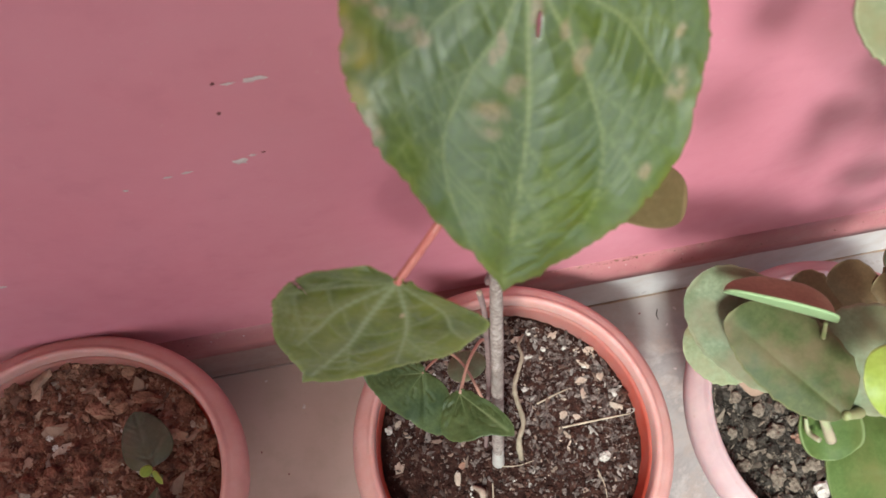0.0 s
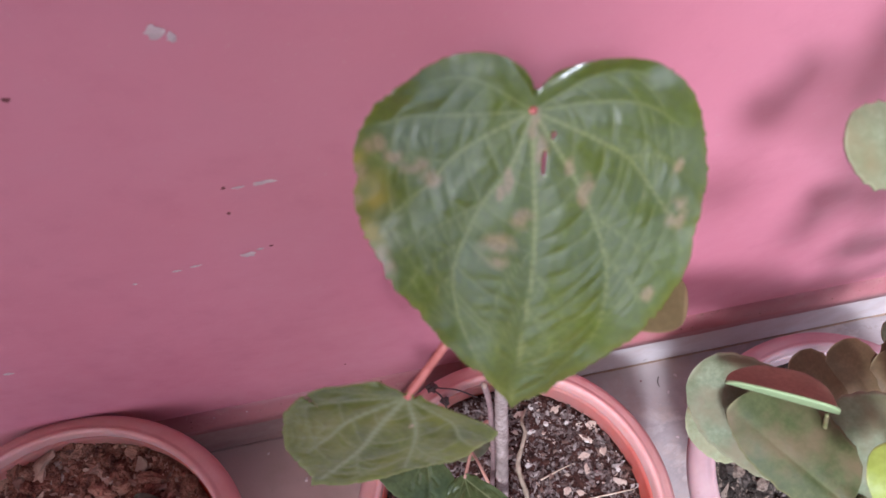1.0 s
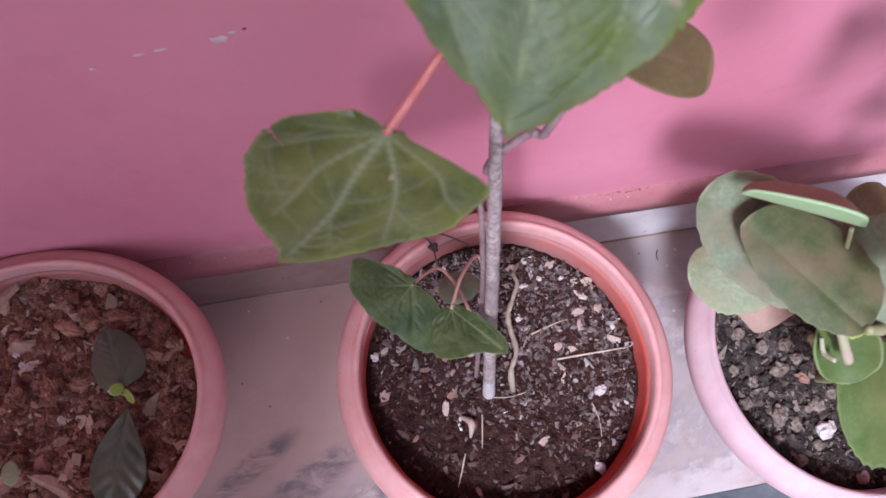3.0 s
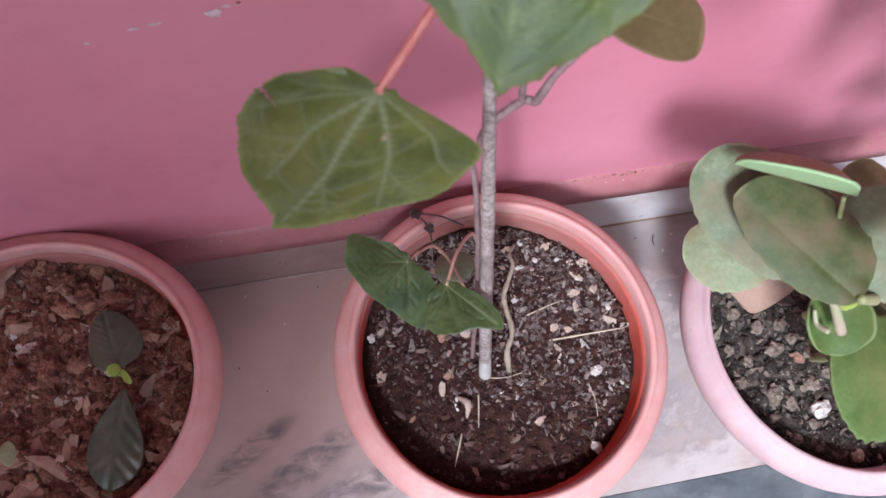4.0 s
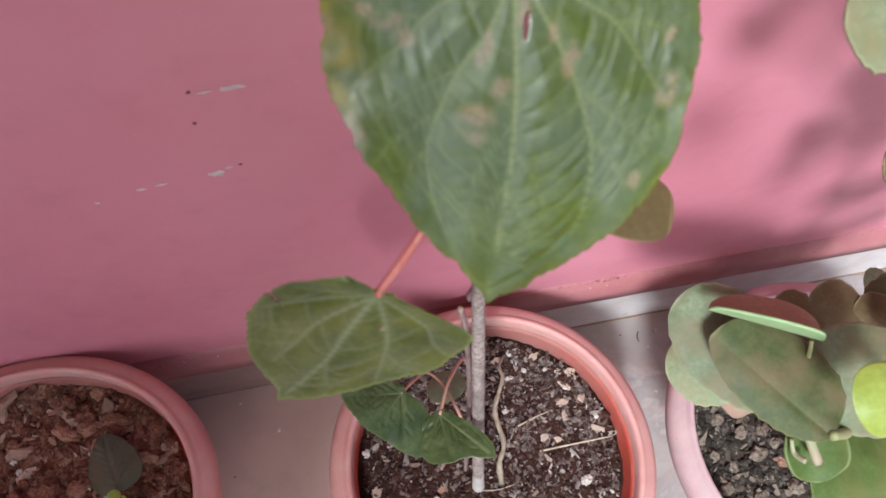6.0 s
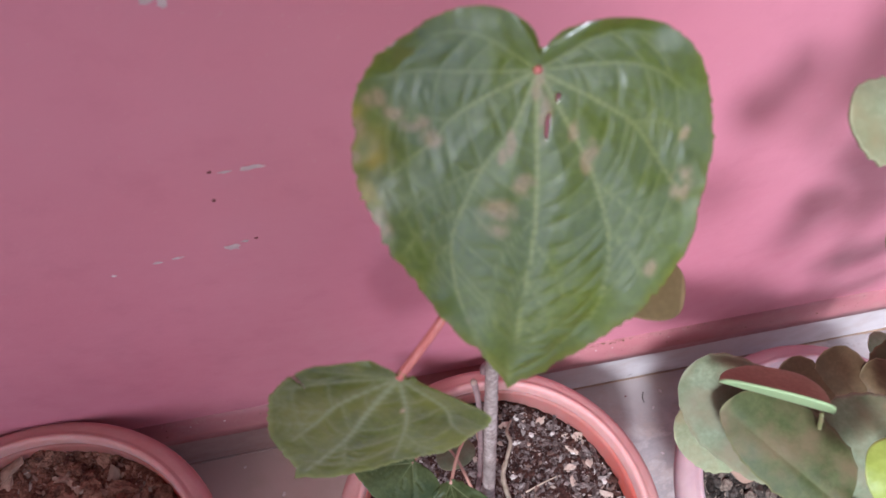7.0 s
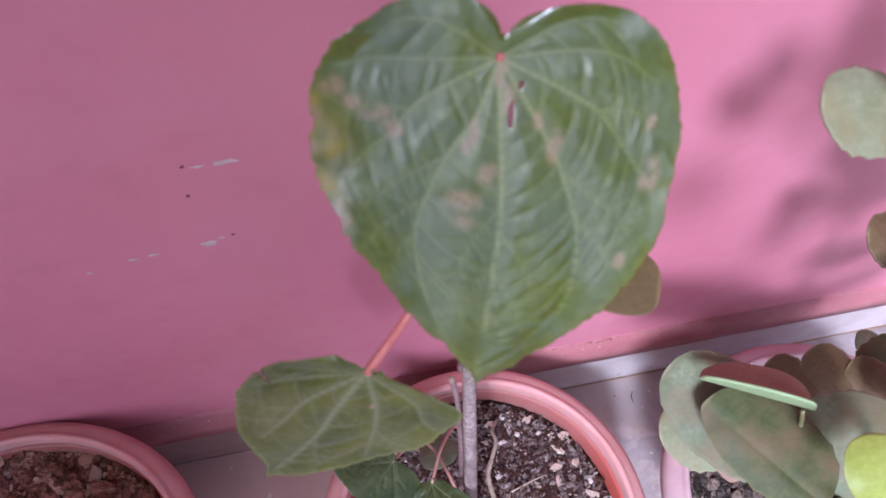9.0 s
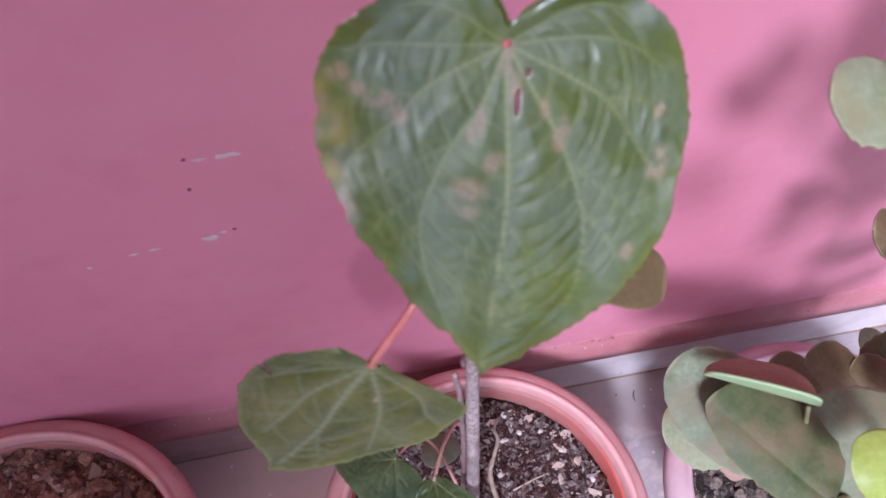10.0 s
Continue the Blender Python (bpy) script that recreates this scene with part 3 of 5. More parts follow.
def oval_leaf(name, base, tip, normal, width, mat, parent, label="", blunt=0.5, taper=1.0, notch=0, cup=0.3, droop=0.1, fold=0.0, twist=0.0, rows=40,
              cols=28, quilt=0.004, side=4, rimmed=0.2, thick=0.0006, seed=1, spots=(), vein=0.5, sided=0):
    """A rounded blade along its midrib. width: half width in leaf lengths; blunt: 0.5 for an oval, more for a pointed one; taper: under 1 widest near the foot; notch: teeth along the margin."""
    rng = np.random.RandomState(seed)
    axes = leaf_axes(base, tip, normal)
    s = 0.5 - 0.5 * np.cos(np.linspace(0, math.pi, rows + 1))
    w = width * np.maximum(1e-4, 1 - (2 * s ** taper - 1) ** 2) ** blunt
    g = np.linspace(-1, 1, cols + 1)
    S, G = np.meshgrid(s, g, indexing="ij")
    W = np.repeat(w[:, None], cols + 1, 1)
    if notch:
        W = W * (1 + 0.028 * np.sin(S * notch * math.pi * 2 + rng.uniform(0, 6)) * (np.abs(G) ** 6))
    a = (S + 0.03 * np.sin(3 * S + seed)).ravel() - 0.03 * math.sin(seed)
    b = (G * W).ravel() + 0.02 * np.sin(2.5 * S.ravel() + seed * 1.7)
    veins = [(0, 0, 0.96, 0, 1.0)]
    for k in range(side):
        f = 0.12 + 0.7 * k / max(1, side)
        ln = width * 0.95
        for sg in (-1, 1):
            veins.append((f, 0, f + ln * 0.8, sg * ln * 0.9, 0.45))
    mask, sink = vein_field(a, b, veins, 0.013)
    ph = rng.uniform(0, 6, 3)
    z = quilt * np.minimum(1, sink / 0.06) - cup * b * b - droop * a * a + fold * np.abs(b) + twist * a * b
    z = z + 0.012 * np.sin(6 * a + ph[0]) * (np.abs(G.ravel()) ** 2)
    rim = rimmed * (np.clip((np.abs(G.ravel()) - 0.93) / 0.07, 0, 1) + np.clip((a - 0.985) / 0.015, 0, 1)) * 3
    if sided:
        rim = np.maximum(rim, np.clip(0.5 + sided * b * 60, 0, 1))
    spot = np.zeros_like(a)
    for sa, sb, ra, rb in spots:
        spot = np.maximum(spot, np.exp(-(((a - sa) / ra) ** 2 + ((b - sb) / rb) ** 2)))
    n1 = cols + 1
    faces = [(i * n1 + k, i * n1 + k + 1, (i + 1) * n1 + k + 1, (i + 1) * n1 + k) for i in range(rows) for k in range(cols)]
    return finish_leaf(name, a, b, z, faces, axes, mat, parent, label, mask * vein, spot, rim, thick)


def pad_leaf(name, base, tip, normal, half, mat, parent=None, label="", blunt=0.5, taper=1.0, notch=10, cup=0.15, droop=0.1, wings=None, rimmed=0.3, two_tone=False, thick=0.0013, rows=44, cols=26, seed=1, lumpy=0.006):
    """A thick waxy blade with a scalloped margin. half: widths to both sides of the midrib; wings: directions of the two halves of a folded blade."""
    rng = np.random.RandomState(seed)
    p, u, v, n, size = leaf_axes(base, tip, normal)
    s = 0.5 - 0.5 * np.cos(np.linspace(0, math.pi, rows + 1))
    prof = np.maximum(1e-4, 1 - np.abs(2 * s ** taper - 1) ** 2.2) ** blunt
    g = np.linspace(-1, 1, cols + 1)
    S, G = np.meshgrid(s, g, indexing="ij")
    arc = np.cumsum(np.r_[0, np.hypot(np.diff(s), np.diff(prof) * half[0] / size)])
    arc = arc / arc[-1]
    teeth = 1 - 0.07 * np.abs(np.sin(arc * notch * math.pi + rng.uniform(0, 3))) ** 0.6 if notch else np.ones(rows + 1)
    W = prof * (1 + (teeth - 1) * 1.0)
    W = 1 * W[:, None] * np.ones(cols + 1) * (1 + 0.03 * np.sin(5 * S + rng.uniform(0, 6)))
    width = np.where(G < 0, half[0], half[1]) / size
    a = (S + 0.02 * np.sin(4 * S * math.pi) * G).ravel()
    b = (G * W * width).ravel()
    bump2 = np.array([noise.noise(Vector((x * 3.1, y * 3.1, seed))) + 0.35 * noise.noise(Vector((x * 8, y * 8, seed + 7))) for x, y in zip(a, b)])
    z = -cup * b * b * 4 - droop * (a - 0.5) ** 2 + lumpy * bump2 * 3 - 0.012 * np.exp(-((b / 0.025) ** 2)) * (1 - a)
    g1 = G.ravel()
    if wings is None:
        co = p + size * (a[:, None] * u + b[:, None] * v + z[:, None] * n)
    else:
        w0, w1 = (np.array(w, float) for w in wings)
        co = p + size * a[:, None] * u + np.where(g1[:, None] < 0, -b[:, None] * w0, b[:, None] * w1) * size + size * z[:, None] * n
    n1 = cols + 1
    faces = [(i * n1 + k, i * n1 + k + 1, (i + 1) * n1 + k + 1, (i + 1) * n1 + k) for i in range(rows) for k in range(cols)]
    ob = mesh_object(name, [tuple(q) for q in co], faces, mat, parent, label)
    rim = rimmed * (np.clip((np.abs(g1) - 0.92) / 0.08, 0, 1) + np.clip((a - 0.975) / 0.02, 0, 1)) * 2
    if two_tone:
        rim = np.where(g1 < 0, 1.0, rim)
    spot = np.array([0.55 * max(0, noise.noise(Vector((x * 40, y * 40, seed))) - 0.45) for x, y in zip(a, b)])
    vein = 0.5 * np.exp(-((b / 0.012) ** 2)) * (1 - a)
    for key, val in (("vein", vein), ("spot", spot), ("rim", rim)):
        at = ob.data.attributes.new(key, "FLOAT", "POINT")
        at.data.foreach_set("value", np.clip(val, 0, 1).astype(np.float32))
    solid = ob.modifiers.new("thickness", "SOLIDIFY")
    solid.thickness, solid.offset = thick, 0
    return ob


def lathe(name, profile, mat, parent=None, label="", seg=128, wobble=0.0):
    verts, faces = [], []
    m = len(profile)
    for k in range(seg):
        t = 2 * math.pi * k / seg
        for r, z in profile:
            q = r * (1 + wobble * math.sin(2 * t + 0.7) + wobble * 0.5 * math.sin(3 * t))
            verts.append((q * math.cos(t), q * math.sin(t), z))
    for k in range(seg):
        k2 = (k + 1) % seg
        for i in range(m - 1):
            faces.append((k * m + i, k2 * m + i, k2 * m + i + 1, k * m + i + 1))
    return mesh_object(name, verts, faces, mat, parent, label)


def lump(rng, size, flat=1.0, rough=0.35, sides=6, rows=3):
    """A small irregular solid as vertices and faces."""
    v = [(0, 0, size[2] * flat)]
    for i in range(1, rows):
        ph = math.pi * i / rows
        for k in range(sides):
            th = 2 * math.pi * (k + 0.3 * i) / sides
            q = 1 + rng.uniform(-rough, rough)
            v.append((size[0] * q * math.sin(ph) * math.cos(th), size[1] * q * math.sin(ph) * math.sin(th), size[2] * flat * q * math.cos(ph)))
    v.append((0, 0, -size[2] * flat))
    f = [(0, 1 + k, 1 + (k + 1) % sides) for k in range(sides)]
    for i in range(rows - 2):
        o = 1 + i * sides
        f += [(o + k, o + sides + k, o + sides + (k + 1) % sides, o + (k + 1) % sides) for k in range(sides)]
    o, e = 1 + (rows - 2) * sides, len(v) - 1
    f += [(e, o + (k + 1) % sides, o + k) for k in range(sides)]
    return v, f


def clod(rng, size, seed):
    """A crumbly, knobbly clod."""
    v, f = lump(rng, (1, 1, 1), 1, 0.08, 16, 10)
    out = []
    for q in v:
        d = Vector(q).normalized()
        k = 1 + 0.42 * noise.noise(d * 1.7 + Vector((seed, 0, 0))) + 0.26 * noise.noise(d * 4.2 + Vector((0, seed, 0))) + 0.14 * noise.noise(d * 9 + Vector((0, 0, seed)))
        out.append(tuple(k * c * z for c, z in zip(d, size)))
    return out, f


def scatter(name, count, radius, level, sizes, mat, parent, seed, flat=(0.35, 1.0), stretch=(1.0, 2.0), bias=(0, 0), knobbly=False):
    """Loose crumbs over a round bed, joined; bias shifts their thickest place."""
    rng = random.Random(seed)
    verts, faces = [], []
    while count > 0:
        r, t = radius * math.sqrt(rng.random()), rng.uniform(0, 2 * math.pi)
        x, y = r * math.cos(t), r * math.sin(t)
        if rng.random() > 0.5 + (bias[0] * x + bias[1] * y) / radius:
            continue
        count -= 1
        s = sizes[0] * (sizes[1] / sizes[0]) ** (rng.random() ** 2.2)
        k = rng.uniform(*stretch)
        fl = rng.uniform(*flat)
        v, f = clod(rng, (s * k, s, s * fl), rng.uniform(0, 99)) if knobbly else lump(rng, (s * k, s, s), fl, 0.4, rng.choice((4, 5, 6)), 3)
        m = Matrix.Translation((x, y, level(x, y) + s * fl * 0.4)) @ Euler((rng.uniform(-0.7, 0.7), rng.uniform(-0.7, 0.7), rng.uniform(0, 6.3))).to_matrix().to_4x4()
        o = len(verts)
        verts += [tuple(m @ Vector(q)) for q in v]
        faces += [tuple(o + i for i in q) for q in f]
    return tagged(mesh_object(name, verts, faces, mat, parent, smooth=False), kind="stuff")


def bed_level(seed, height, amp):
    def level(x, y):
        q = Vector((x * 22, y * 22, seed))
        w = Vector((x * 75, y * 75, seed + 5))
        return height + amp * noise.noise(q) + 0.45 * amp * noise.noise(w)
    return level


# ---------------------------------------------------------------- the room
WALL_FOOT, LEAN = 0.1225, 0.03
WALL_Y, SKIRT_Y, SKIRT_Z, PAINT_Z = 0.134, 0.1185, 0.107, 0.0715
EDGE_Y, BLACK_Y = -0.1055, -0.1498
X0, X1, Y0, TOP = -1.7, 2.3, -1.1, 2.8
PART_X, PART_Y = -0.445, -0.55


def wall(name, *size, mat=M_WALL, label="pink painted plaster wall"):
    return tagged(part(name, box_bm(*size), mat, None, smooth=False), label=label, category="wall", kind="structure")


wall_back = wall("wall_north", X0, X1, WALL_Y, WALL_Y + 0.15, -0.05, TOP, label="glossy pink painted plaster wall with scratches")
for v in wall_back.data.vertices:  # it leans back a little
    if v.co.y < WALL_Y + 0.1:
        v.co.y = WALL_FOOT + LEAN * v.co.z
# unseen enclosure, assumed, to limit the sky and bounce light back
wall("wall_west", X0 - 0.15, X0, Y0, WALL_Y, -0.05, TOP, mat=M_PLAIN, label="unseen plain wall added to close the side")
wall("wall_east", X1, X1 + 0.15, Y0, WALL_Y, -0.05, TOP, mat=M_PLAIN, label="unseen plain wall added to close the side")
tagged(part("wall_parapet", box_bm(X0, X1, Y0 - 0.12, Y0, -0.05, 0.36), M_PLAIN, None, smooth=False), label="unseen low parapet added across the front", category="wall", kind="structure")
# unseen blocker, sized so its shadow covers the left of wall and floor
tagged(part("shade_fin", box_bm(PART_X - 0.36, PART_X, PART_Y - 0.12, PART_Y, 0.58, TOP), M_PLAIN, None, smooth=False), label="unseen fin added to keep the sun off the left side", category="wall", kind="structure")
tagged(part("ceiling", box_bm(X0, X1, Y0, WALL_Y, TOP, TOP + 0.15), M_CEIL, None, smooth=False), label="unseen plain ceiling added overhead", category="ceiling", kind="structure")

floor = tagged(part("floor", box_bm(X0, X1, Y0, WALL_Y, -0.05, -0.004), M_GROUT, None, smooth=False), label="polished marble floor with a grey border strip", category="floor", kind="structure")
for x in (-1.70, -0.92, 0.62, 1.5):
    x2 = {-1.70: -0.9204, -0.92: 0.6196, 0.62: 1.4996, 1.5: 2.3}[x]
    part("slab", box_bm(x, x2, EDGE_Y + 0.0002, SKIRT_Y - 0.0006, -0.004, 0.0, 0.0004), M_MARBLE, floor, smooth=False)
part("border_strip", box_bm(X0, X1, BLACK_Y + 0.0012, EDGE_Y - 0.0002, -0.004, 0.0, 0.0004), M_GREY, floor, "blue-grey marble border strip", smooth=False)
part("joint_filler", box_bm(X0, X1, BLACK_Y - 0.0012, BLACK_Y + 0.0012, -0.004, -0.0006), M_BLACK, floor, "black joint line", smooth=False)
for x in (-1.7, -0.5, 0.7):
    part("slab", box_bm(x, min(X1, x + 1.1996) if x < 0.7 else X1, Y0, BLACK_Y - 0.0012, -0.004, 0.0, 0.0004), M_MARBLE, floor, smooth=False)

base = tagged(part("baseboard", box_bm(X0, X1, SKIRT_Y + 0.004, WALL_FOOT + 0.002, 0, SKIRT_Z - 0.018), M_SKIRT, None, smooth=False),
              label="marble skirting, its upper part overpainted pink", category="baseboard", kind="structure")
xs = [-1.7, -1.2, -0.6, 0.0, 0.6, 1.2, 1.8, 2.3]
# tiles left of x = 0 get the copy with shade painted in
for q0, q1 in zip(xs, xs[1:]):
    part("tile", box_bm(q0 + 0.0003, q1 - 0.0003, SKIRT_Y, SKIRT_Y + 0.004, 0.0008, PAINT_Z, 0.0003), M_SKIRT if q0 >= 0 else M_SKIRT_SHADED, base, smooth=False)
# overpainted strip, its lower edge wavering, plant shade included in its dark pink
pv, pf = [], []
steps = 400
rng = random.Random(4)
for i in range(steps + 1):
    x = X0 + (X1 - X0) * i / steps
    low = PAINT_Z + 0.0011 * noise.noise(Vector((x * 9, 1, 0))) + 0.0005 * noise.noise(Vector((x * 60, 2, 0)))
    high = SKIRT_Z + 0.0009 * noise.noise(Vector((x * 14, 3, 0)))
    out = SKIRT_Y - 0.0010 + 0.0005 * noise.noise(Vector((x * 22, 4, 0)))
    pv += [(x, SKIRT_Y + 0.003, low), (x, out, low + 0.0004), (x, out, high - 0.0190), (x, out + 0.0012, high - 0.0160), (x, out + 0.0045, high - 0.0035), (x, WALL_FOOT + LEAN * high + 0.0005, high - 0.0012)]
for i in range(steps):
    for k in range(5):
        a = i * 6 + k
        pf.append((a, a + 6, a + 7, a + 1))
mesh_object("paint_strip", pv, pf, M_WALL_BASE, base, "dusty pink paint over the skirting's top, darkened with painted shade")
# grimy joint between floor and skirting
tube("joint_grime", [(x, SKIRT_Y - 0.0005, 0.0001) for x in np.linspace(0.02, X1 - 0.01, 30)], [0.0011], M_GROUT, base, "brown grime in the floor joint", 6, 0.4, 6)
tube("joint_grime", [(x, SKIRT_Y - 0.0005, 0.0001) for x in np.linspace(X0 + 0.01, 0.018, 24)], [0.0010], M_SKIRT_SHADED, base, "dusty filler in the floor joint", 6, 0.3, 6)
# dust and crumbs lying on the skirting's ledge
dv, df = [], []
for k in range(700):
    x = rng.uniform(-0.45, 0.55)
    s = rng.uniform(0.0001, 0.0004) * (2.2 if rng.random() < 0.08 else 1)
    v, f = lump(rng, (s * rng.uniform(1, 2), s, s), 0.8, 0.4, 5, 3)
    w = rng.random()
    m = Matrix.Translation((x, SKIRT_Y + 0.0003 + 0.0045 * w, SKIRT_Z - 0.0157 + 0.0125 * w + 0.0004)) @ Euler((0, 0, rng.uniform(0, 6))).to_matrix().to_4x4()
    o = len(dv)
    dv += [tuple(m @ Vector(q)) for q in v]
    df += [tuple(o + i for i in q) for q in f]
for k in range(150):  # brown dirt gathered in the angle
    x = rng.gauss(0.135, 0.04)
    s = rng.uniform(0.0002, 0.0007)
    v, f = lump(rng, (s * rng.uniform(1.2, 3), s * 0.7, s * 0.7), 0.8, 0.4, 5, 3)
    m = Matrix.Translation((x, 0.1242 + rng.uniform(-0.0012, 0.0008), SKIRT_Z - 0.002 + rng.uniform(-0.002, 0.001))) @ Euler((0, 0, rng.gauss(0, 0.3))).to_matrix().to_4x4()
    o = len(dv)
    dv += [tuple(m @ Vector(q)) for q in v]
    df += [tuple(o + i for i in q) for q in f]
tagged(mesh_object("dust", dv, df, M_CHIP_RED, None, smooth=False), label="fine dust and grit lying on the skirting ledge", category="dust", kind="stuff")


def wall_chip(x, z, w, h, turn, mat, seed):
    """A shallow flake in the paint."""
    rg = random.Random(seed)
    v, f = [(0, -0.0006, 0)], []
    for k in range(14):
        t = 2 * math.pi * k / 14
        q = 1 + rg.uniform(-0.35, 0.3)
        v.append((w * q * math.cos(t), 0, h * q * math.sin(t)))
    f = [(0, 1 + k, 1 + (k + 1) % 14) for k in range(14)]
    ob = mesh_object("paint_flake", v, f, mat, wall_back, smooth=False)
    ob.matrix_world = pose(x, WALL_FOOT + LEAN * z - 0.0003, z, 0, turn, 0)


for q in ((-0.1115, 0.4125, 0.0052, 0.0018, -6, M_WHITE_CHIP), (-0.1225, 0.4118, 0.0030, 0.0010, -6, M_WHITE_CHIP), (-0.1285, 0.4130, 0.0012, 0.0011, 0, M_DARK_CHIP),
          (-0.1307, 0.3916, 0.0011, 0.0013, 0, M_DARK_CHIP), (-0.1300, 0.3490, 0.0042, 0.0026, 8, M_WHITE_CHIP), (-0.1237, 0.3530, 0.0020, 0.0009, 10, M_WHITE_CHIP),
          (-0.1565, 0.3468, 0.0030, 0.0009, -4, M_WHITE_CHIP), (-0.1660, 0.3452, 0.0030, 0.0009, -4, M_WHITE_CHIP), (-0.1290, 0.5095, 0.0032, 0.0032, 20, M_WHITE_CHIP),
          (-0.1245, 0.5060, 0.0016, 0.0022, 0, M_WHITE_CHIP), (-0.1829, 0.4880, 0.0012, 0.0012, 0, M_DARK_CHIP), (-0.0980, 0.1537, 0.0009, 0.0009, 0, M_DARK_CHIP),
          (-0.2865, 0.2537, 0.0030, 0.0022, 0, M_WHITE_CHIP), (-0.1180, 0.3545, 0.0010, 0.0008, 0, M_DARK_CHIP), (-0.1880, 0.3390, 0.0014, 0.0009, 0, M_WHITE_CHIP)):
    wall_chip(*q, int(1000 * (q[0] + 2 * q[1])))


# ---------------------------------------------------------------- pots and soil
def flower_pot(place, scale, mat, inner, label):
    pot = empty("flower_pot", place, label, "flower pot", "potted plants along the wall")
    pot.scale = (*scale, 1)
    lathe("body", [(0.0, 0.0), (0.044, 0.0), (0.0475, 0.002), (0.049, 0.006), (0.056, 0.03), (0.068, 0.064), (0.085, 0.104), (0.1012, 0.137), (0.0985, 0.1385), (0.0940, 0.1480), (0.0932, 0.140), (0.0922, 0.128), (0.080, 0.1), (0.064, 0.064),
                  (0.045, 0.0075), (0.042, 0.005), (0.0, 0.005)], inner, pot, wobble=0.002)
    lathe("rim", [(0.0934, 0.1335), (0.0942, 0.1490), (0.0948, 0.1552), (0.0958, 0.1574), (0.0974, 0.1580), (0.0990, 0.1572), (0.1000, 0.1556), (0.1012, 0.1550), (0.1050, 0.1530), (0.1080, 0.1500),
                  (0.1096, 0.1462), (0.1100, 0.1425), (0.1094, 0.1375), (0.1080, 0.1345), (0.1060, 0.1338), (0.1040, 0.1345), (0.1025, 0.1360)], mat, pot, "rolled plastic rim with a thin raised bead", wobble=0.002)
    return pot


POT_M, POT_L, POT_R = (0, 0, 0), (-0.2920, 0.0237, 0), (0.2320, -0.0248, 0)
flower_pot(POT_M, (1, 1), M_POT, M_POT_IN, "terracotta-coloured plastic flower pot holding a heart-leaved sapling")
flower_pot(POT_L, (1.03, 0.955), M_POT, M_POT_IN, "dusty terracotta-coloured plastic pot with a small dark seedling")
flower_pot(POT_R, (1.005, 1.0), M_POT_PALE, M_POT_PALE, "faded pale pink plastic flower pot with a leafy succulent")


def soil(place, level, mat, label, seed, counts, sizes, flakes):
    bed = empty("potting_soil", place, label, "soil", kind="stuff")
    rings, spokes = 70, 150
    verts, faces = [(0, 0, level(0, 0))], []
    for i in range(1, rings + 1):
        for k in range(spokes):
            r, t = 0.0922 * i / rings, 2 * math.pi * k / spokes
            x, y = r * math.cos(t), r * math.sin(t)
            fine = 0.0016 * noise.noise(Vector((x * 260, y * 260, seed))) + 0.001 * noise.noise(Vector((x * 600, y * 600, seed)))
            verts.append((x, y, level(x, y) + fine - 0.003 * max(0, (i / rings - 0.93)) / 0.07))
    faces += [(0, 1 + k, 1 + (k + 1) % spokes) for k in range(spokes)]
    for i in range(rings - 1):
        o = 1 + i * spokes
        faces += [(o + k, o + spokes + k, o + spokes + (k + 1) % spokes, o + (k + 1) % spokes) for k in range(spokes)]
    tagged(mesh_object("bed", verts, faces, mat, bed), kind="stuff")
    for n, (count, size) in enumerate(zip(counts, sizes)):
        scatter("crumbs", count, 0.0895, level, size, mat, bed, seed + n, knobbly=n == 2)
    for n, (count, size, flake, bias) in enumerate(flakes):
        scatter("flakes", count, 0.0885, level, size, flake, bed, seed + 20 + n, (0.12, 0.45), (1.1, 3.6), bias)
    return bed


level_m = bed_level(3, 0.1300, 0.0022)
level_l = bed_level(11, 0.1320, 0.0040)
level_r = bed_level(23, 0.1310, 0.0045)
soil(POT_M, level_m, M_SOIL, "dark moist potting soil with pale wood chips", 31, (8000, 500), ((0.0003, 0.0012), (0.0010, 0.0024)),
     ((170, (0.0006, 0.0026), M_CHIP, (0.28, 0.55)), (60, (0.0006, 0.0015), M_STONE, (0.25, 0.55)), (420, (0.0006, 0.0028), M_CHIP_DULL, (0, 0)), (3400, (0.0005, 0.0022), M_GRIT, (0.45, 0.75)), (600, (0.0004, 0.0017), M_CHIP_DULL, (0, 0))))
soil(POT_L, level_l, M_SOIL_BROWN, "reddish brown potting soil with bark chips", 47, (6500, 900, 420), ((0.0004, 0.0016), (0.0012, 0.0034), (0.0022, 0.0062)),
     ((280, (0.0014, 0.0070), M_CHIP_BROWN, (-0.15, -0.1)), (40, (0.0010, 0.0042), M_CHIP, (0, 0.1)), (2500, (0.0005, 0.0020), M_CHIP_RED, (0, 0))))
soil(POT_R, level_r, M_SOIL_GREY, "dark lumpy soil with grey clods", 59, (6000, 600, 260), ((0.0004, 0.0016), (0.0012, 0.0030), (0.0018, 0.0050)),
     ((900, (0.0008, 0.0034), M_LUMP, (0, 0.1)), (1500, (0.0004, 0.0014), M_LUMP, (0, 0))))


def resting(place, level, lift=0.0):
    x, y = place
    return level(x, y) + lift


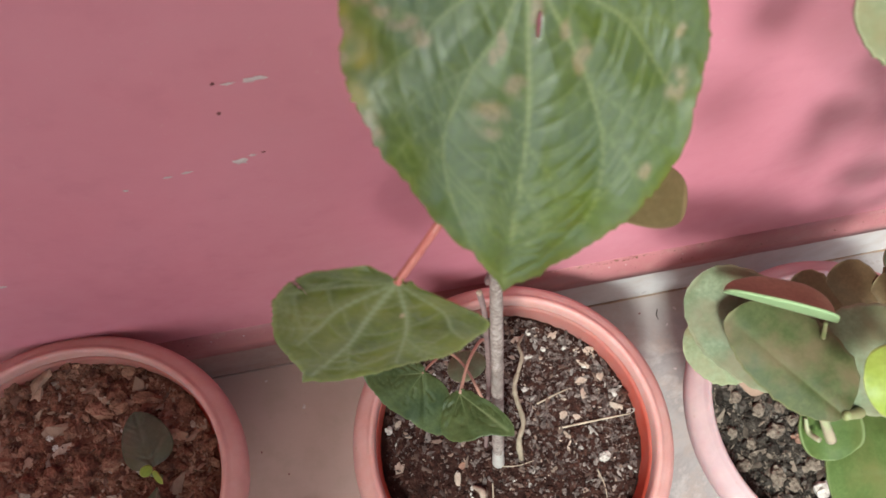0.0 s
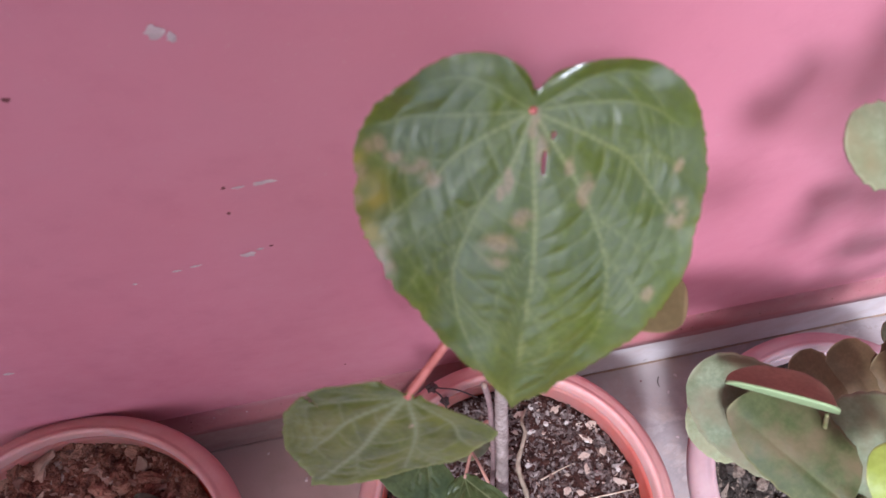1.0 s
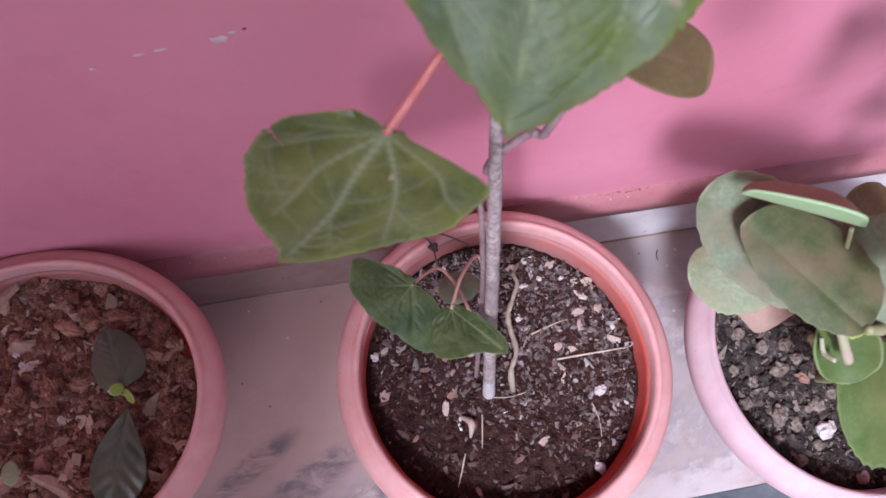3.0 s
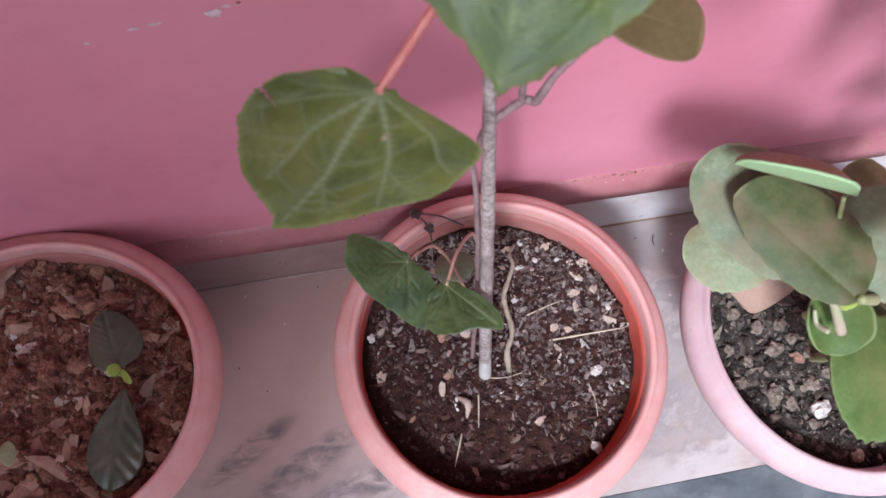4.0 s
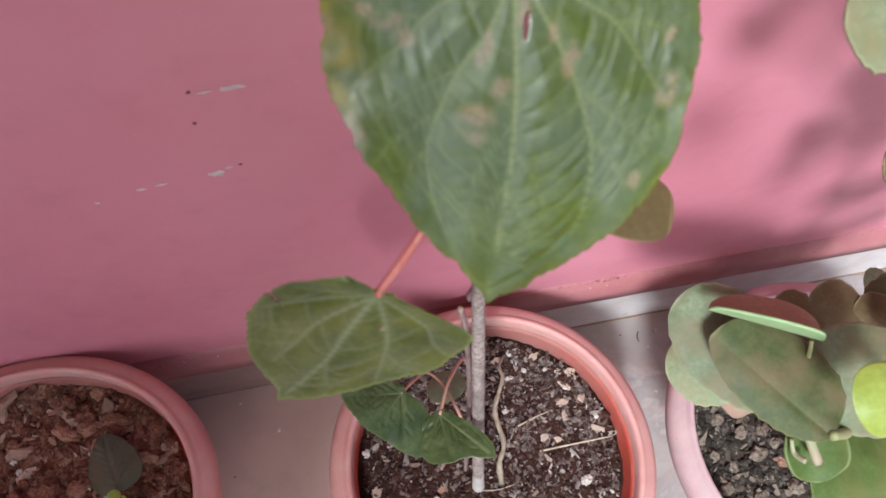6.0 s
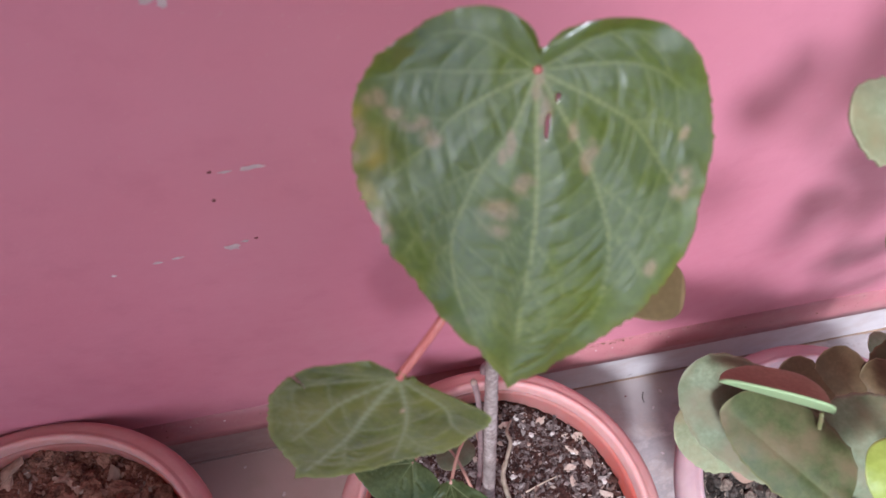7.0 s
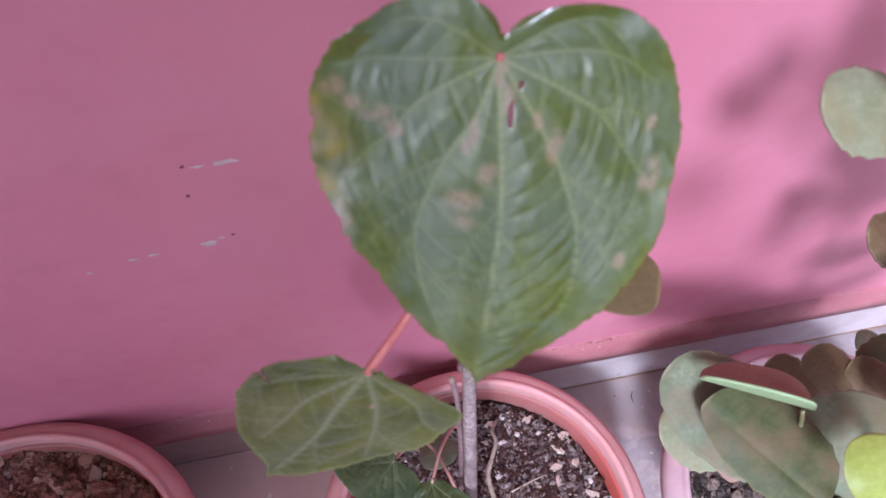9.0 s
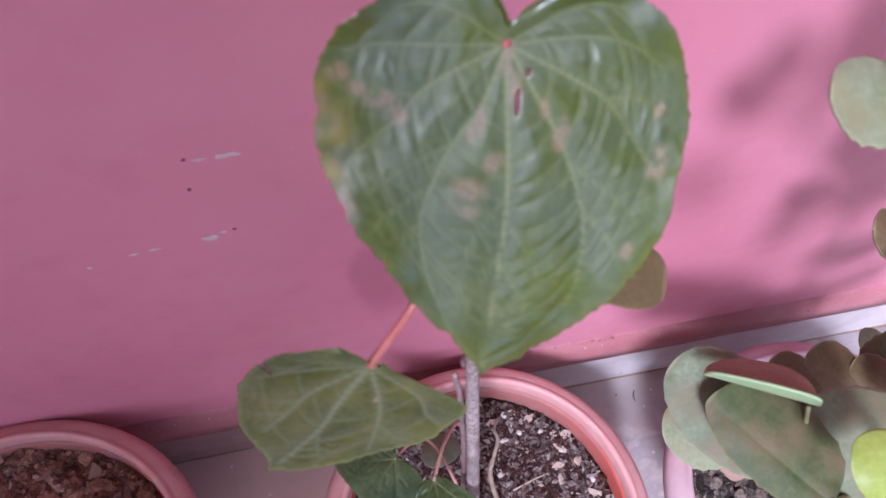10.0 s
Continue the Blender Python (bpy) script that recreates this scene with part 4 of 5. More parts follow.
def loose(kind, x, y, pot, level, size, turn, mat, label, seed, flat=1.0, tilt=0, sides=8, rows=5):
    rg = random.Random(seed)
    v, f = lump(rg, size, flat, 0.22, sides, rows)
    ob = tagged(mesh_object(kind, v, f, mat, None, smooth=False), label=label, category=kind.replace("_", " "))
    if kind in ("soil_clod", "pebble"):
        v, f = clod(rg, size, seed * 1.7)
        ob.data.clear_geometry()
        ob.data.from_pydata(v, [], f)
    ob.matrix_world = pose(x, y, level(x - pot[0], y - pot[1]) + size[2] * flat * 0.5, tilt, tilt * 0.6, turn)
    return ob


def straw(pts, r, pot, level, label, mat=M_STRAW, kind="straw", seed=1):
    q = [(x, y, level(x - pot[0], y - pot[1]) + 0.0018) for x, y in pts]
    return tagged(tube(kind, q, [r, r * 0.8, r * 0.5], mat, None, sides=7, knots=0.15, seed=seed), label=label, category=kind)


CHIP_L = "pale flat wood chip lying on the soil"
for n, (x, y, sx, sy, turn, mat) in enumerate((
        (-0.0364, -0.0094, 0.0045, 0.0030, 10, M_CHIP_RED), (0.0174, -0.0487, 0.0050, 0.0034, 15, M_CHIP), (0.0405, 0.0108, 0.0048, 0.0032, 30, M_CHIP), (0.0495, 0.0072, 0.0040, 0.0028, -30, M_CHIP),
        (0.0640, 0.0430, 0.0075, 0.0024, -38, M_CHIP), (0.0702, 0.0523, 0.0048, 0.0040, 0, M_CHIP), (0.0592, 0.0316, 0.0052, 0.0030, 0, M_CHIP), (0.0593, 0.0235, 0.0052, 0.0036, 60, M_CHIP),
        (-0.0800, -0.0020, 0.0058, 0.0042, 60, M_CHIP), (-0.0354, 0.0160, 0.0042, 0.0058, 20, M_CHIP_RED), (0.0479, 0.0686, 0.0052, 0.0036, 20, M_CHIP), (-0.0650, -0.0330, 0.0032, 0.0018, 40, M_CHIP_RED),
        (0.0200, 0.0700, 0.0056, 0.0030, 10, M_CHIP), (0.0740, 0.0330, 0.0046, 0.0036, 80, M_CHIP), (-0.0310, -0.0720, 0.0040, 0.0025, 120, M_CHIP_RED), (-0.0200, 0.0170, 0.0040, 0.0046, 0, M_CHIP))):
    loose("wood_chip", x, y, POT_M, level_m, (sx, sy, 0.0011), turn, mat, CHIP_L, 100 + n, 0.8, 14, 5, 3)
for n, (x, y, s) in enumerate(((0.0171, 0.0335, 0.0022), (0.0617, -0.0228, 0.0040), (-0.0830, 0.0242, 0.0030), (0.0494, -0.0719, 0.0040), (0.0379, 0.0598, 0.0020), (0.0533, 0.0572, 0.0018),
                               (0.0300, 0.0740, 0.0022), (0.0800, 0.0180, 0.0022), (-0.0560, 0.0360, 0.0024), (-0.0480, 0.0330, 0.0020), (0.0250, 0.0560, 0.0019), (-0.0340, -0.0250, 0.0017))):
    loose("pebble", x, y, POT_M, level_m, (s, s * 0.8, s * 0.7), 40 * n, M_STONE, "small whitish pebble lying on the soil", 200 + n, 1, 5)
straw([(0.0346, 0.0020), (0.0600, 0.0022), (0.0874, 0.0020)], 0.0009, POT_M, level_m, "long dry straw lying on the soil")
straw([(0.0235, 0.0216), (0.0380, 0.0256), (0.0505, 0.0282)], 0.0007, POT_M, level_m, "thin grey straw lying on the soil")
straw([(-0.0195, -0.0248), (-0.0216, -0.0360), (-0.0238, -0.0461)], 0.0006, POT_M, level_m, "thin dry straw lying on the soil")
straw([(-0.0352, -0.0477), (-0.0395, -0.0580), (-0.0437, -0.0675)], 0.0006, POT_M, level_m, "thin dry straw lying on the soil")
straw([(0.0540, -0.0302), (0.0560, -0.0420), (0.0549, -0.0528)], 0.0005, POT_M, level_m, "thin dry straw lying on the soil")
straw([(-0.0130, -0.0150), (0.0000, -0.0170), (0.0120, -0.0160)], 0.0005, POT_M, level_m, "thin dry straw lying on the soil")
curl = tube("curled_chip", [(-0.0330, -0.0245, level_m(-0.033, -0.0245) + 0.002), (-0.0280, -0.0300, level_m(-0.028, -0.03) + 0.005), (-0.0300, -0.0385, level_m(-0.03, -0.0385) + 0.002)], [0.0012, 0.0027, 0.0008], M_CHIP, None, sides=8, knots=0.1)
tagged(curl, label="curled pale wood shaving lying on the soil", category="wood shaving")

for n, (x, y, sx, sy, turn, mat) in enumerate((
        (-0.3025, 0.0541, 0.0095, 0.0050, 25, M_CHIP), (-0.2832, 0.0179, 0.0055, 0.0045, 20, M_CHIP), (-0.2960, -0.0080, 0.0075, 0.0070, 60, M_CHIP_RED), (-0.2778, -0.0148, 0.0060, 0.0078, 30, M_CHIP_RED),
        (-0.3036, -0.0406, 0.0190, 0.0052, 35, M_CHIP_RED), (-0.3085, 0.0912, 0.0075, 0.0050, 15, M_CHIP), (-0.2224, 0.0217, 0.0070, 0.0052, 40, M_CHIP_RED), (-0.2854, 0.0041, 0.0060, 0.0040, 10, M_CHIP_RED),
        (-0.2118, -0.0197, 0.0065, 0.0018, 40, M_CHIP), (-0.2716, 0.0830, 0.0080, 0.0034, -35, M_CHIP), (-0.2374, -0.0427, 0.0050, 0.0034, 10, M_CHIP_RED), (-0.2560, 0.0780, 0.0070, 0.0030, -40, M_CHIP_RED),
        (-0.2850, -0.0420, 0.0130, 0.0034, 40, M_CHIP_RED), (-0.2300, 0.0620, 0.0075, 0.0045, 60, M_CHIP_RED), (-0.2610, 0.0300, 0.0085, 0.0070, 0, M_CHIP_RED), (-0.3150, -0.0150, 0.0100, 0.0055, 15, M_CHIP_RED),
        (-0.2600, -0.0350, 0.0060, 0.0020, 70, M_CHIP), (-0.3300, 0.0300, 0.0080, 0.0050, 0, M_CHIP))):
    loose("bark_chip", x, y, POT_L, level_l, (sx, sy, 0.0018), turn, mat, "flat reddish bark chip lying on the soil", 300 + n, 0.8, 14, 6, 3)
for n, (x, y, s) in enumerate(((-0.3070, 0.0570, 0.0030), (-0.2620, 0.0600, 0.0028), (-0.2530, 0.0308, 0.0026), (-0.3120, 0.0650, 0.0026))):
    loose("pebble", x, y, POT_L, level_l, (s, s * 0.8, s * 0.7), 50 * n, M_STONE, "small whitish pebble lying on the soil", 330 + n, 1, 5)
straw([(-0.2760, 0.0700), (-0.2650, 0.0640), (-0.2560, 0.0580)], 0.0009, POT_L, level_l, "short dry twig on the soil", M_CHIP, "twig")
straw([(-0.2840, -0.0200), (-0.2760, -0.0280), (-0.2700, -0.0330)], 0.0006, POT_L, level_l, "thin dry straw on the soil")

for n, (x, y, s) in enumerate(((0.1849, -0.0306, 0.0075), (0.2111, -0.0371, 0.0070), (0.1754, -0.0597, 0.0078), (0.1849, -0.0671, 0.0062), (0.2042, -0.0572, 0.0070), (0.1552, -0.0486, 0.0060),
                               (0.1782, -0.0137, 0.0066), (0.1544, -0.0253, 0.0058), (0.2181, -0.0520, 0.0055), (0.1810, -0.0905, 0.0055), (0.1650, -0.0020, 0.0060), (0.1950, -0.0150, 0.0060),
                               (0.1660, -0.0350, 0.0050), (0.1960, -0.0830, 0.0048), (0.1700, -0.0750, 0.0046), (0.2000, -0.0250, 0.0050))):
    loose("soil_clod", x, y, POT_R, level_r, (0.8 * s, 0.68 * s, 0.6 * s), 37 * n, M_LUMP, "rounded grey crumbly soil clod", 400 + n, 1, 5, 10, 7)
loose("pebble", 0.2043, -0.0743, POT_R, level_r, (0.0068, 0.0055, 0.0045), 10, M_STONE, "pale angular pebble lying on the soil", 431, 1, 5)
loose("pebble", 0.2181, -0.1082, POT_R, level_r, (0.0040, 0.0048, 0.0035), 10, M_CHIP, "small yellowish pebble lying on the soil", 432, 1, 5)
loose("bark_chip", 0.2003, -0.0391, POT_R, level_r, (0.0055, 0.0038, 0.0026), -30, M_CHIP_RED, "reddish bark chip lying on the soil", 433, 1, 20)

# crumbs of plaster and a fibre on the floor, flakes on the skirting's ledge
for n, (x, y, s) in enumerate(((0.1616, 0.1024, 0.0011), (0.1836, 0.0875, 0.0016), (0.1947, 0.1012, 0.0021), (-0.1201, 0.1047, 0.0011), (-0.1811, 0.1066, 0.0016), (-0.1518, 0.0779, 0.0021), (-0.1721, 0.0244, 0.0011), (0.1784, 0.0466, 0.0016), (0.1799, 0.0160, 0.0021), (-0.1922, 0.0466, 0.0011))):
    v, f = lump(random.Random(500 + n), (s, s * 0.7, s * 0.4), 1, 0.4, 6, 3)
    crumb = tagged(mesh_object("plaster_crumb", v, f, M_WHITE_CHIP if n % 3 else M_DARK_CHIP, None, smooth=False), label="tiny crumb of plaster lying on the marble floor", category="crumb")
    crumb.matrix_world = pose(x, y, s * 0.3, 0, 0, 50 * n)
tagged(tube("fibre", [(0.1790, 0.1032, 0.0006), (0.1766, 0.0983, 0.0006), (0.1769, 0.0934, 0.0006)], [0.0005, 0.0006, 0.0003], M_DRY, None, sides=6), label="short dark fibre lying on the marble floor", category="fibre")
for n, x in enumerate((0.1137, 0.1278, -0.2044, -0.1792, -0.0827, 0.1761, -0.1147)):
    v, f = lump(random.Random(540 + n), (0.0011, 0.0008, 0.0006), 1, 0.4, 6, 3)
    crumb = tagged(mesh_object("plaster_crumb", v, f, M_WHITE_CHIP, None, smooth=False), label="tiny white plaster flake on the skirting ledge", category="crumb")
    crumb.matrix_world = pose(x, SKIRT_Y + 0.0030, SKIRT_Z - 0.0072, 0, 0, 70 * n)


# ---------------------------------------------------------------- heart-leaved sapling
sapling = empty("heart_leaf_sapling", (-0.0124, -0.0116, 0.131), "young sapling with glossy green heart-shaped leaves on a thin grey stem", "plant")


def of(thing, ob):
    """Hang a part that was built in world places under its thing."""
    ob.parent = thing
    ob.matrix_parent_inverse = Matrix.Translation(thing.location).inverted()
    return ob


def stem_at(z):
    return (-0.0124 - 0.0572 * (z - 0.131), -0.0116 + 0.2187 * (z - 0.131), z)


of(sapling, tube("stem", [stem_at(z) for z in (0.150, 0.2, 0.25, 0.3, 0.35, 0.4, 0.45)] + [(-0.0312, 0.064, 0.475)], [0.0040, 0.0037, 0.0034, 0.0030, 0.0026, 0.0022], M_BARK, None, knots=0.06, steps=10))
of(sapling, tube("stem_foot", [stem_at(z) for z in (0.122, 0.138, 0.158)], [0.0042, 0.0042, 0.0037], M_BARK_WHITE, None, "whitish bare foot of the stem", knots=0.04))
of(sapling, tube("shoot", [(-0.0185, 0.0000, 0.128), (-0.0190, 0.0100, 0.170), (-0.0202, 0.0185, 0.210), (-0.0222, 0.0212, 0.245), (-0.0256, 0.0281, 0.295), (-0.0279, 0.0342, 0.324), (-0.0285, 0.0375, 0.334), (-0.0296, 0.0420, 0.343), (-0.0310, 0.0450, 0.350)],
                 [0.0015, 0.0015, 0.0014, 0.0015], M_TWIG, None, "thin violet-brown side shoot", knots=0.08))
of(sapling, tube("cut_end", [(-0.0309, 0.0448, 0.3496), (-0.0313, 0.0454, 0.3512)], [0.0016, 0.0013], M_CHIP, None, "pale cut end of the side shoot", steps=2))
of(sapling, tube("branch", [(-0.0285, 0.0440, 0.366), (-0.0279, 0.0449, 0.372), (-0.0238, 0.0433, 0.388), (-0.0167, 0.0417, 0.401), (-0.0133, 0.0391, 0.404), (-0.0118, 0.0389, 0.410), (-0.0081, 0.0408, 0.418), (-0.0036, 0.0418, 0.425), (0.0003, 0.0434, 0.430), (0.0050, 0.0450, 0.440), (0.0020, 0.0460, 0.449)],
                 [0.0017, 0.0017, 0.0016, 0.0013, 0.0011], M_TWIG, None, "kinked violet-brown branch", knots=0.1))
of(sapling, tube("branch", [(-0.0167, 0.0417, 0.401), (-0.0189, 0.0399, 0.410), (-0.0192, 0.0409, 0.425), (-0.0190, 0.0440, 0.445)], [0.0014, 0.0013, 0.0010], M_TWIG, None, "short violet-brown side branch", knots=0.08))

A_P, A_T, A_N = (-0.0293, 0.0667, 0.5409), (-0.0413, 0.0080, 0.4710), (-0.011, -0.765, 0.644)
A_RIBS = (
    (((0, 0), (-0.076, -0.133), (-0.097, -0.218), (-0.085, -0.30)), 0.4), (((0, 0), (0.006, -0.178), (0.008, -0.335), (0.03, -0.43)), 0.55),
    (((0, 0), (0.078, -0.151), (0.139, -0.235), (0.201, -0.283), (0.277, -0.369), (0.35, -0.43)), 0.75),
    (((0, 0), (0.165, -0.058), (0.267, -0.13), (0.386, -0.183), (0.495, -0.212), (0.625, -0.195), (0.72, -0.165)), 0.85),
    (((0, 0), (0.15, 0.012), (0.33, 0.03), (0.5, 0.035), (0.7, 0.022), (0.85, 0.012), (0.99, 0.0)), 1.0),
    (((0, 0), (0.1, 0.07), (0.205, 0.142), (0.326, 0.209), (0.468, 0.266), (0.587, 0.287), (0.709, 0.279), (0.79, 0.255)), 0.85),
    (((0, 0), (0.083, 0.183), (0.147, 0.298), (0.233, 0.378), (0.33, 0.456), (0.38, 0.50)), 0.75),
    (((0, 0), (-0.022, 0.224), (0.001, 0.359), (0.06, 0.46)), 0.55), (((0, 0), (-0.081, 0.14), (-0.107, 0.24), (-0.095, 0.33)), 0.4))
A_TWIGS = (((0.326, 0.209), (0.43, 0.35), (0.52, 0.45)), ((0.468, 0.266), (0.58, 0.37), (0.66, 0.41)), ((0.5, 0.035), (0.62, 0.12), (0.74, 0.17)), ((0.63, 0.028), (0.75, 0.10), (0.83, 0.13)),
           ((0.42, 0.033), (0.55, -0.06), (0.66, -0.09), (0.74, -0.08)), ((0.6, 0.03), (0.72, -0.05), (0.82, -0.08)), ((0.267, -0.13), (0.33, -0.25), (0.42, -0.37)), ((0.386, -0.183), (0.46, -0.29), (0.53, -0.36)),
           ((0.495, -0.212), (0.58, -0.28), (0.64, -0.30)), ((0.147, 0.298), (0.15, 0.40), (0.2, 0.49)), ((0.139, -0.235), (0.13, -0.35), (0.16, -0.44)), ((0.75, 0.018), (0.84, 0.07), (0.9, 0.08)))
of(sapling, heart_leaf("leaf", A_P, A_T, A_N, [
    (-175, 0.062), (-165, 0.115), (-147, 0.185), (-122, 0.284), (-106, 0.355), (-93, 0.444), (-85, 0.478), (-74, 0.524), (-70, 0.515), (-66, 0.55), (-54, 0.590), (-46, 0.612), (-38, 0.648), (-27, 0.697), (-15, 0.79), (-6, 0.883), (0, 1.01),
    (9, 0.958), (18, 0.917), (28, 0.876), (36, 0.837), (46, 0.79), (53, 0.71), (60, 0.665), (69, 0.625), (82, 0.56), (96, 0.48), (108, 0.395), (122, 0.267), (140, 0.153), (165, 0.062)],
    L_BIG, None, "large glossy heart leaf with brown scorched patches", 130, 300, (),
    5, 0.16, 0.02, 0.010, 0.0015, ((0.09, -0.441, 0.03, 0.035), (0.115, -0.39, 0.022, 0.04), (0.15, -0.33, 0.025, 0.04), (0.19, -0.285, 0.032, 0.032), (0.17, -0.50, 0.045, 0.035), (0.25, -0.51, 0.03, 0.03), (0.31, -0.50, 0.02, 0.03), (0.45, -0.42, 0.05, 0.035),
     (0.205, -0.058, 0.045, 0.016), (0.24, -0.08, 0.03, 0.015), (0.42, -0.083, 0.055, 0.055), (0.33, -0.01, 0.035, 0.04), (0.245, 0.18, 0.06, 0.026), (0.17, 0.125, 0.03, 0.02), (0.194, 0.478, 0.028, 0.020), (0.345, 0.495, 0.055, 0.042), (0.616, 0.431, 0.05, 0.022), (0.755, -0.149, 0.018, 0.018), (0.03, 0.005, 0.05, 0.018), (0.12, 0.035, 0.07, 0.02)),
    ((0.155, 0.043, 0.042, 0.010), (0.072, 0.066, 0.016, 0.010), (-0.002, 0.0, 0.001, 0.001)), 0.04, seed=5, cups=(-0.17, -0.07), lean=(-0.082, -0.050, 0.70), vein_w=0.0105, tints=((0.24, -0.47, 0.09, 0.06), (0.34, -0.47, 0.09, 0.05), (0.14, -0.50, 0.05, 0.04)),
    ribs=A_RIBS, twigs=A_TWIGS, cell=0.045, rungs=0.072, pillow=0.0065))
of(sapling, tube("petiole", [(-0.0312, 0.064, 0.470), (-0.0318, 0.072, 0.500), (-0.0310, 0.0735, 0.531), (-0.0293, 0.0660, 0.5420)], [0.0020, 0.0017, 0.0015, 0.0010], M_PETIOLE, None, "reddish leaf stalk"))

B_P, B_T, B_N = (-0.0718, 0.0206, 0.458), (-0.1103, 0.0087, 0.3939), (-0.236, -0.92, 0.312)
of(sapling, heart_leaf("leaf", B_P, B_T, B_N, [
    (-150, 0.04), (-133, 0.055), (-112, 0.131), (-96, 0.16), (-87, 0.215), (-79, 0.27), (-69, 0.36), (-61, 0.425), (-58, 0.452), (-51, 0.505), (-40, 0.60), (-34, 0.639), (-22, 0.753), (-10, 0.842), (-4, 0.90), (-1, 1.01),
    (3, 0.94), (7, 0.884), (16, 0.750), (31, 0.69), (50, 0.635), (58, 0.602), (72, 0.534), (80, 0.51), (86, 0.490), (90, 0.364), (93, 0.226), (100, 0.09), (150, 0.04)],
    L_MID, None, "matt green heart leaf with a torn edge", 90, 320, (), 5, 0.12, 0.02, 0.013, 0.005, ((0.20, 0.13, 0.02, 0.015),), ((0.285, -0.296, 0.010, 0.010), (0.272, -0.310, 0.012, 0.012), (0.258, -0.326, 0.014, 0.014), (0.243, -0.342, 0.016, 0.016), (0.228, -0.360, 0.019, 0.019), (0.212, -0.382, 0.024, 0.024)), 0.12, seed=8, vein_w=0.024,
    ribs=((((0, 0), (0.06, -0.12), (0.13, -0.26)), 0.4), (((0, 0), (0.14, -0.17), (0.34, -0.36)), 0.6), (((0, 0), (0.30, -0.12), (0.50, -0.14), (0.70, -0.17)), 0.8), (((0, 0), (0.30, 0.01), (0.55, 0.03), (0.93, 0.0)), 1.0),
          (((0, 0), (0.20, 0.15), (0.36, 0.225), (0.60, 0.30)), 0.8), (((0, 0), (0.09, 0.27), (0.20, 0.38), (0.26, 0.48)), 0.6)),
    twigs=(((0.50, -0.14), (0.58, -0.25), (0.62, -0.33)), ((0.40, -0.13), (0.46, -0.27), (0.48, -0.36)), ((0.36, 0.225), (0.42, 0.33), (0.44, 0.42)), ((0.55, 0.03), (0.70, 0.10), (0.74, 0.15))), cell=0.07, rungs=0.16))
of(sapling, tube("petiole", [B_P, (-0.0637, 0.0263, 0.466), (-0.0560, 0.0320, 0.474), (-0.0400, 0.0480, 0.478), (-0.0315, 0.0630, 0.472)], [0.0015, 0.0014, 0.0015, 0.0018], M_PETIOLE, None, "red leaf stalk"))

C_P = (-0.0593, 0.0319, 0.262)
of(sapling, heart_leaf("leaf", C_P, (-0.0904, 0.0346, 0.275), (0.30, -0.22, 0.92), [(-176, 0.06), (-120, 0.08), (-60, 0.2), (-29, 0.61), (-27, 0.97), (-17, 1.0), (3, 0.98), (22, 0.86), (40, 0.79), (60, 0.75), (77, 0.76), (102, 0.98), (112, 1.12), (128, 1.05), (145, 0.6), (165, 0.2)],
    L_LOW, None, "small dark green heart leaf", 50, 120, ((2, 0.9, 1.0), (-33, 0.8, 0.7), (50, 0.85, 0.8), (95, 0.85, 0.8)), 4, 0.25, 0.05, 0.02, 0.015, (), (), 0.1, seed=12))
of(sapling, tube("petiole", [C_P, (-0.0500, 0.0400, 0.252), (-0.0402, 0.0466, 0.235), (-0.0290, 0.0400, 0.210), (-0.0195, 0.0180, 0.190)], [0.0007, 0.0008, 0.0010], M_PETIOLE_DIM, None, "orange-red leaf stalk"))
D_P = (-0.0404, 0.0181, 0.2542)
of(sapling, heart_leaf("leaf", D_P, (-0.0182, -0.0126, 0.262), (-0.1, 0.0, 0.98), [(-160, 0.08), (-123, 0.164), (-92, 0.377), (-77, 0.60), (-62, 0.672), (-42, 0.69), (-23, 0.685), (-11, 0.735), (-3, 0.88), (4, 1.0), (10, 0.92), (14, 0.773), (23, 0.469), (35, 0.227), (80, 0.09), (161, 0.045)],
    L_LOW, None, "small drooping dark green heart leaf", 50, 120, ((3, 0.9, 1.0), (-34, 0.9, 0.8), (-70, 0.8, 0.7)), 4, 0.25, 0.05, 0.02, 0.015, (), (), 0.1, seed=13))
of(sapling, tube("petiole", [D_P, (-0.0306, 0.0368, 0.252), (-0.0177, 0.0500, 0.236), (-0.0170, 0.0300, 0.232), (-0.0205, 0.0190, 0.214)], [0.0009, 0.0010, 0.0012], M_PETIOLE_DIM, None, "orange-red leaf stalk"))
of(sapling, oval_leaf("leaf", (-0.0400, 0.0430, 0.202), (-0.0135, 0.0440, 0.198), (-0.1, -0.35, 0.93), 0.36, L_SUC_GREY, None, "small pale curled leaf", cup=1.0, seed=3))
of(sapling, oval_leaf("leaf", (0.0000, 0.0460, 0.450), (0.0390, 0.0385, 0.437), (-0.25, -0.25, 0.93), 0.30, L_BROWN, None, "bronze young leaf", 0.3, 1.25, cup=0.2, droop=0.1, seed=4))

SPROUT = [(0.0041, -0.0146, 0.128), (0.0033, -0.0021, 0.142), (0.0090, 0.0098, 0.144),
          (0.0078, 0.0249, 0.146), (0.0083, 0.0346, 0.146), (0.0138, 0.0452, 0.147),
          (0.0187, 0.0547, 0.146), (0.0186, 0.0631, 0.143), (0.0246, 0.0718, 0.136)]
sprout = tagged(tube("dead_sprout", SPROUT, [0.0024, 0.0017, 0.0020, 0.0014, 0.0012, 0.0009], M_SPROUT, None, knots=0.2, steps=6),
                label="dry bent pale sprout leaning over the soil", category="sprout")
dry = empty("dried_flower", (-0.036, 0.088, 0.158), "shrivelled black dried flower head hanging over the pot rim", "dried flower")
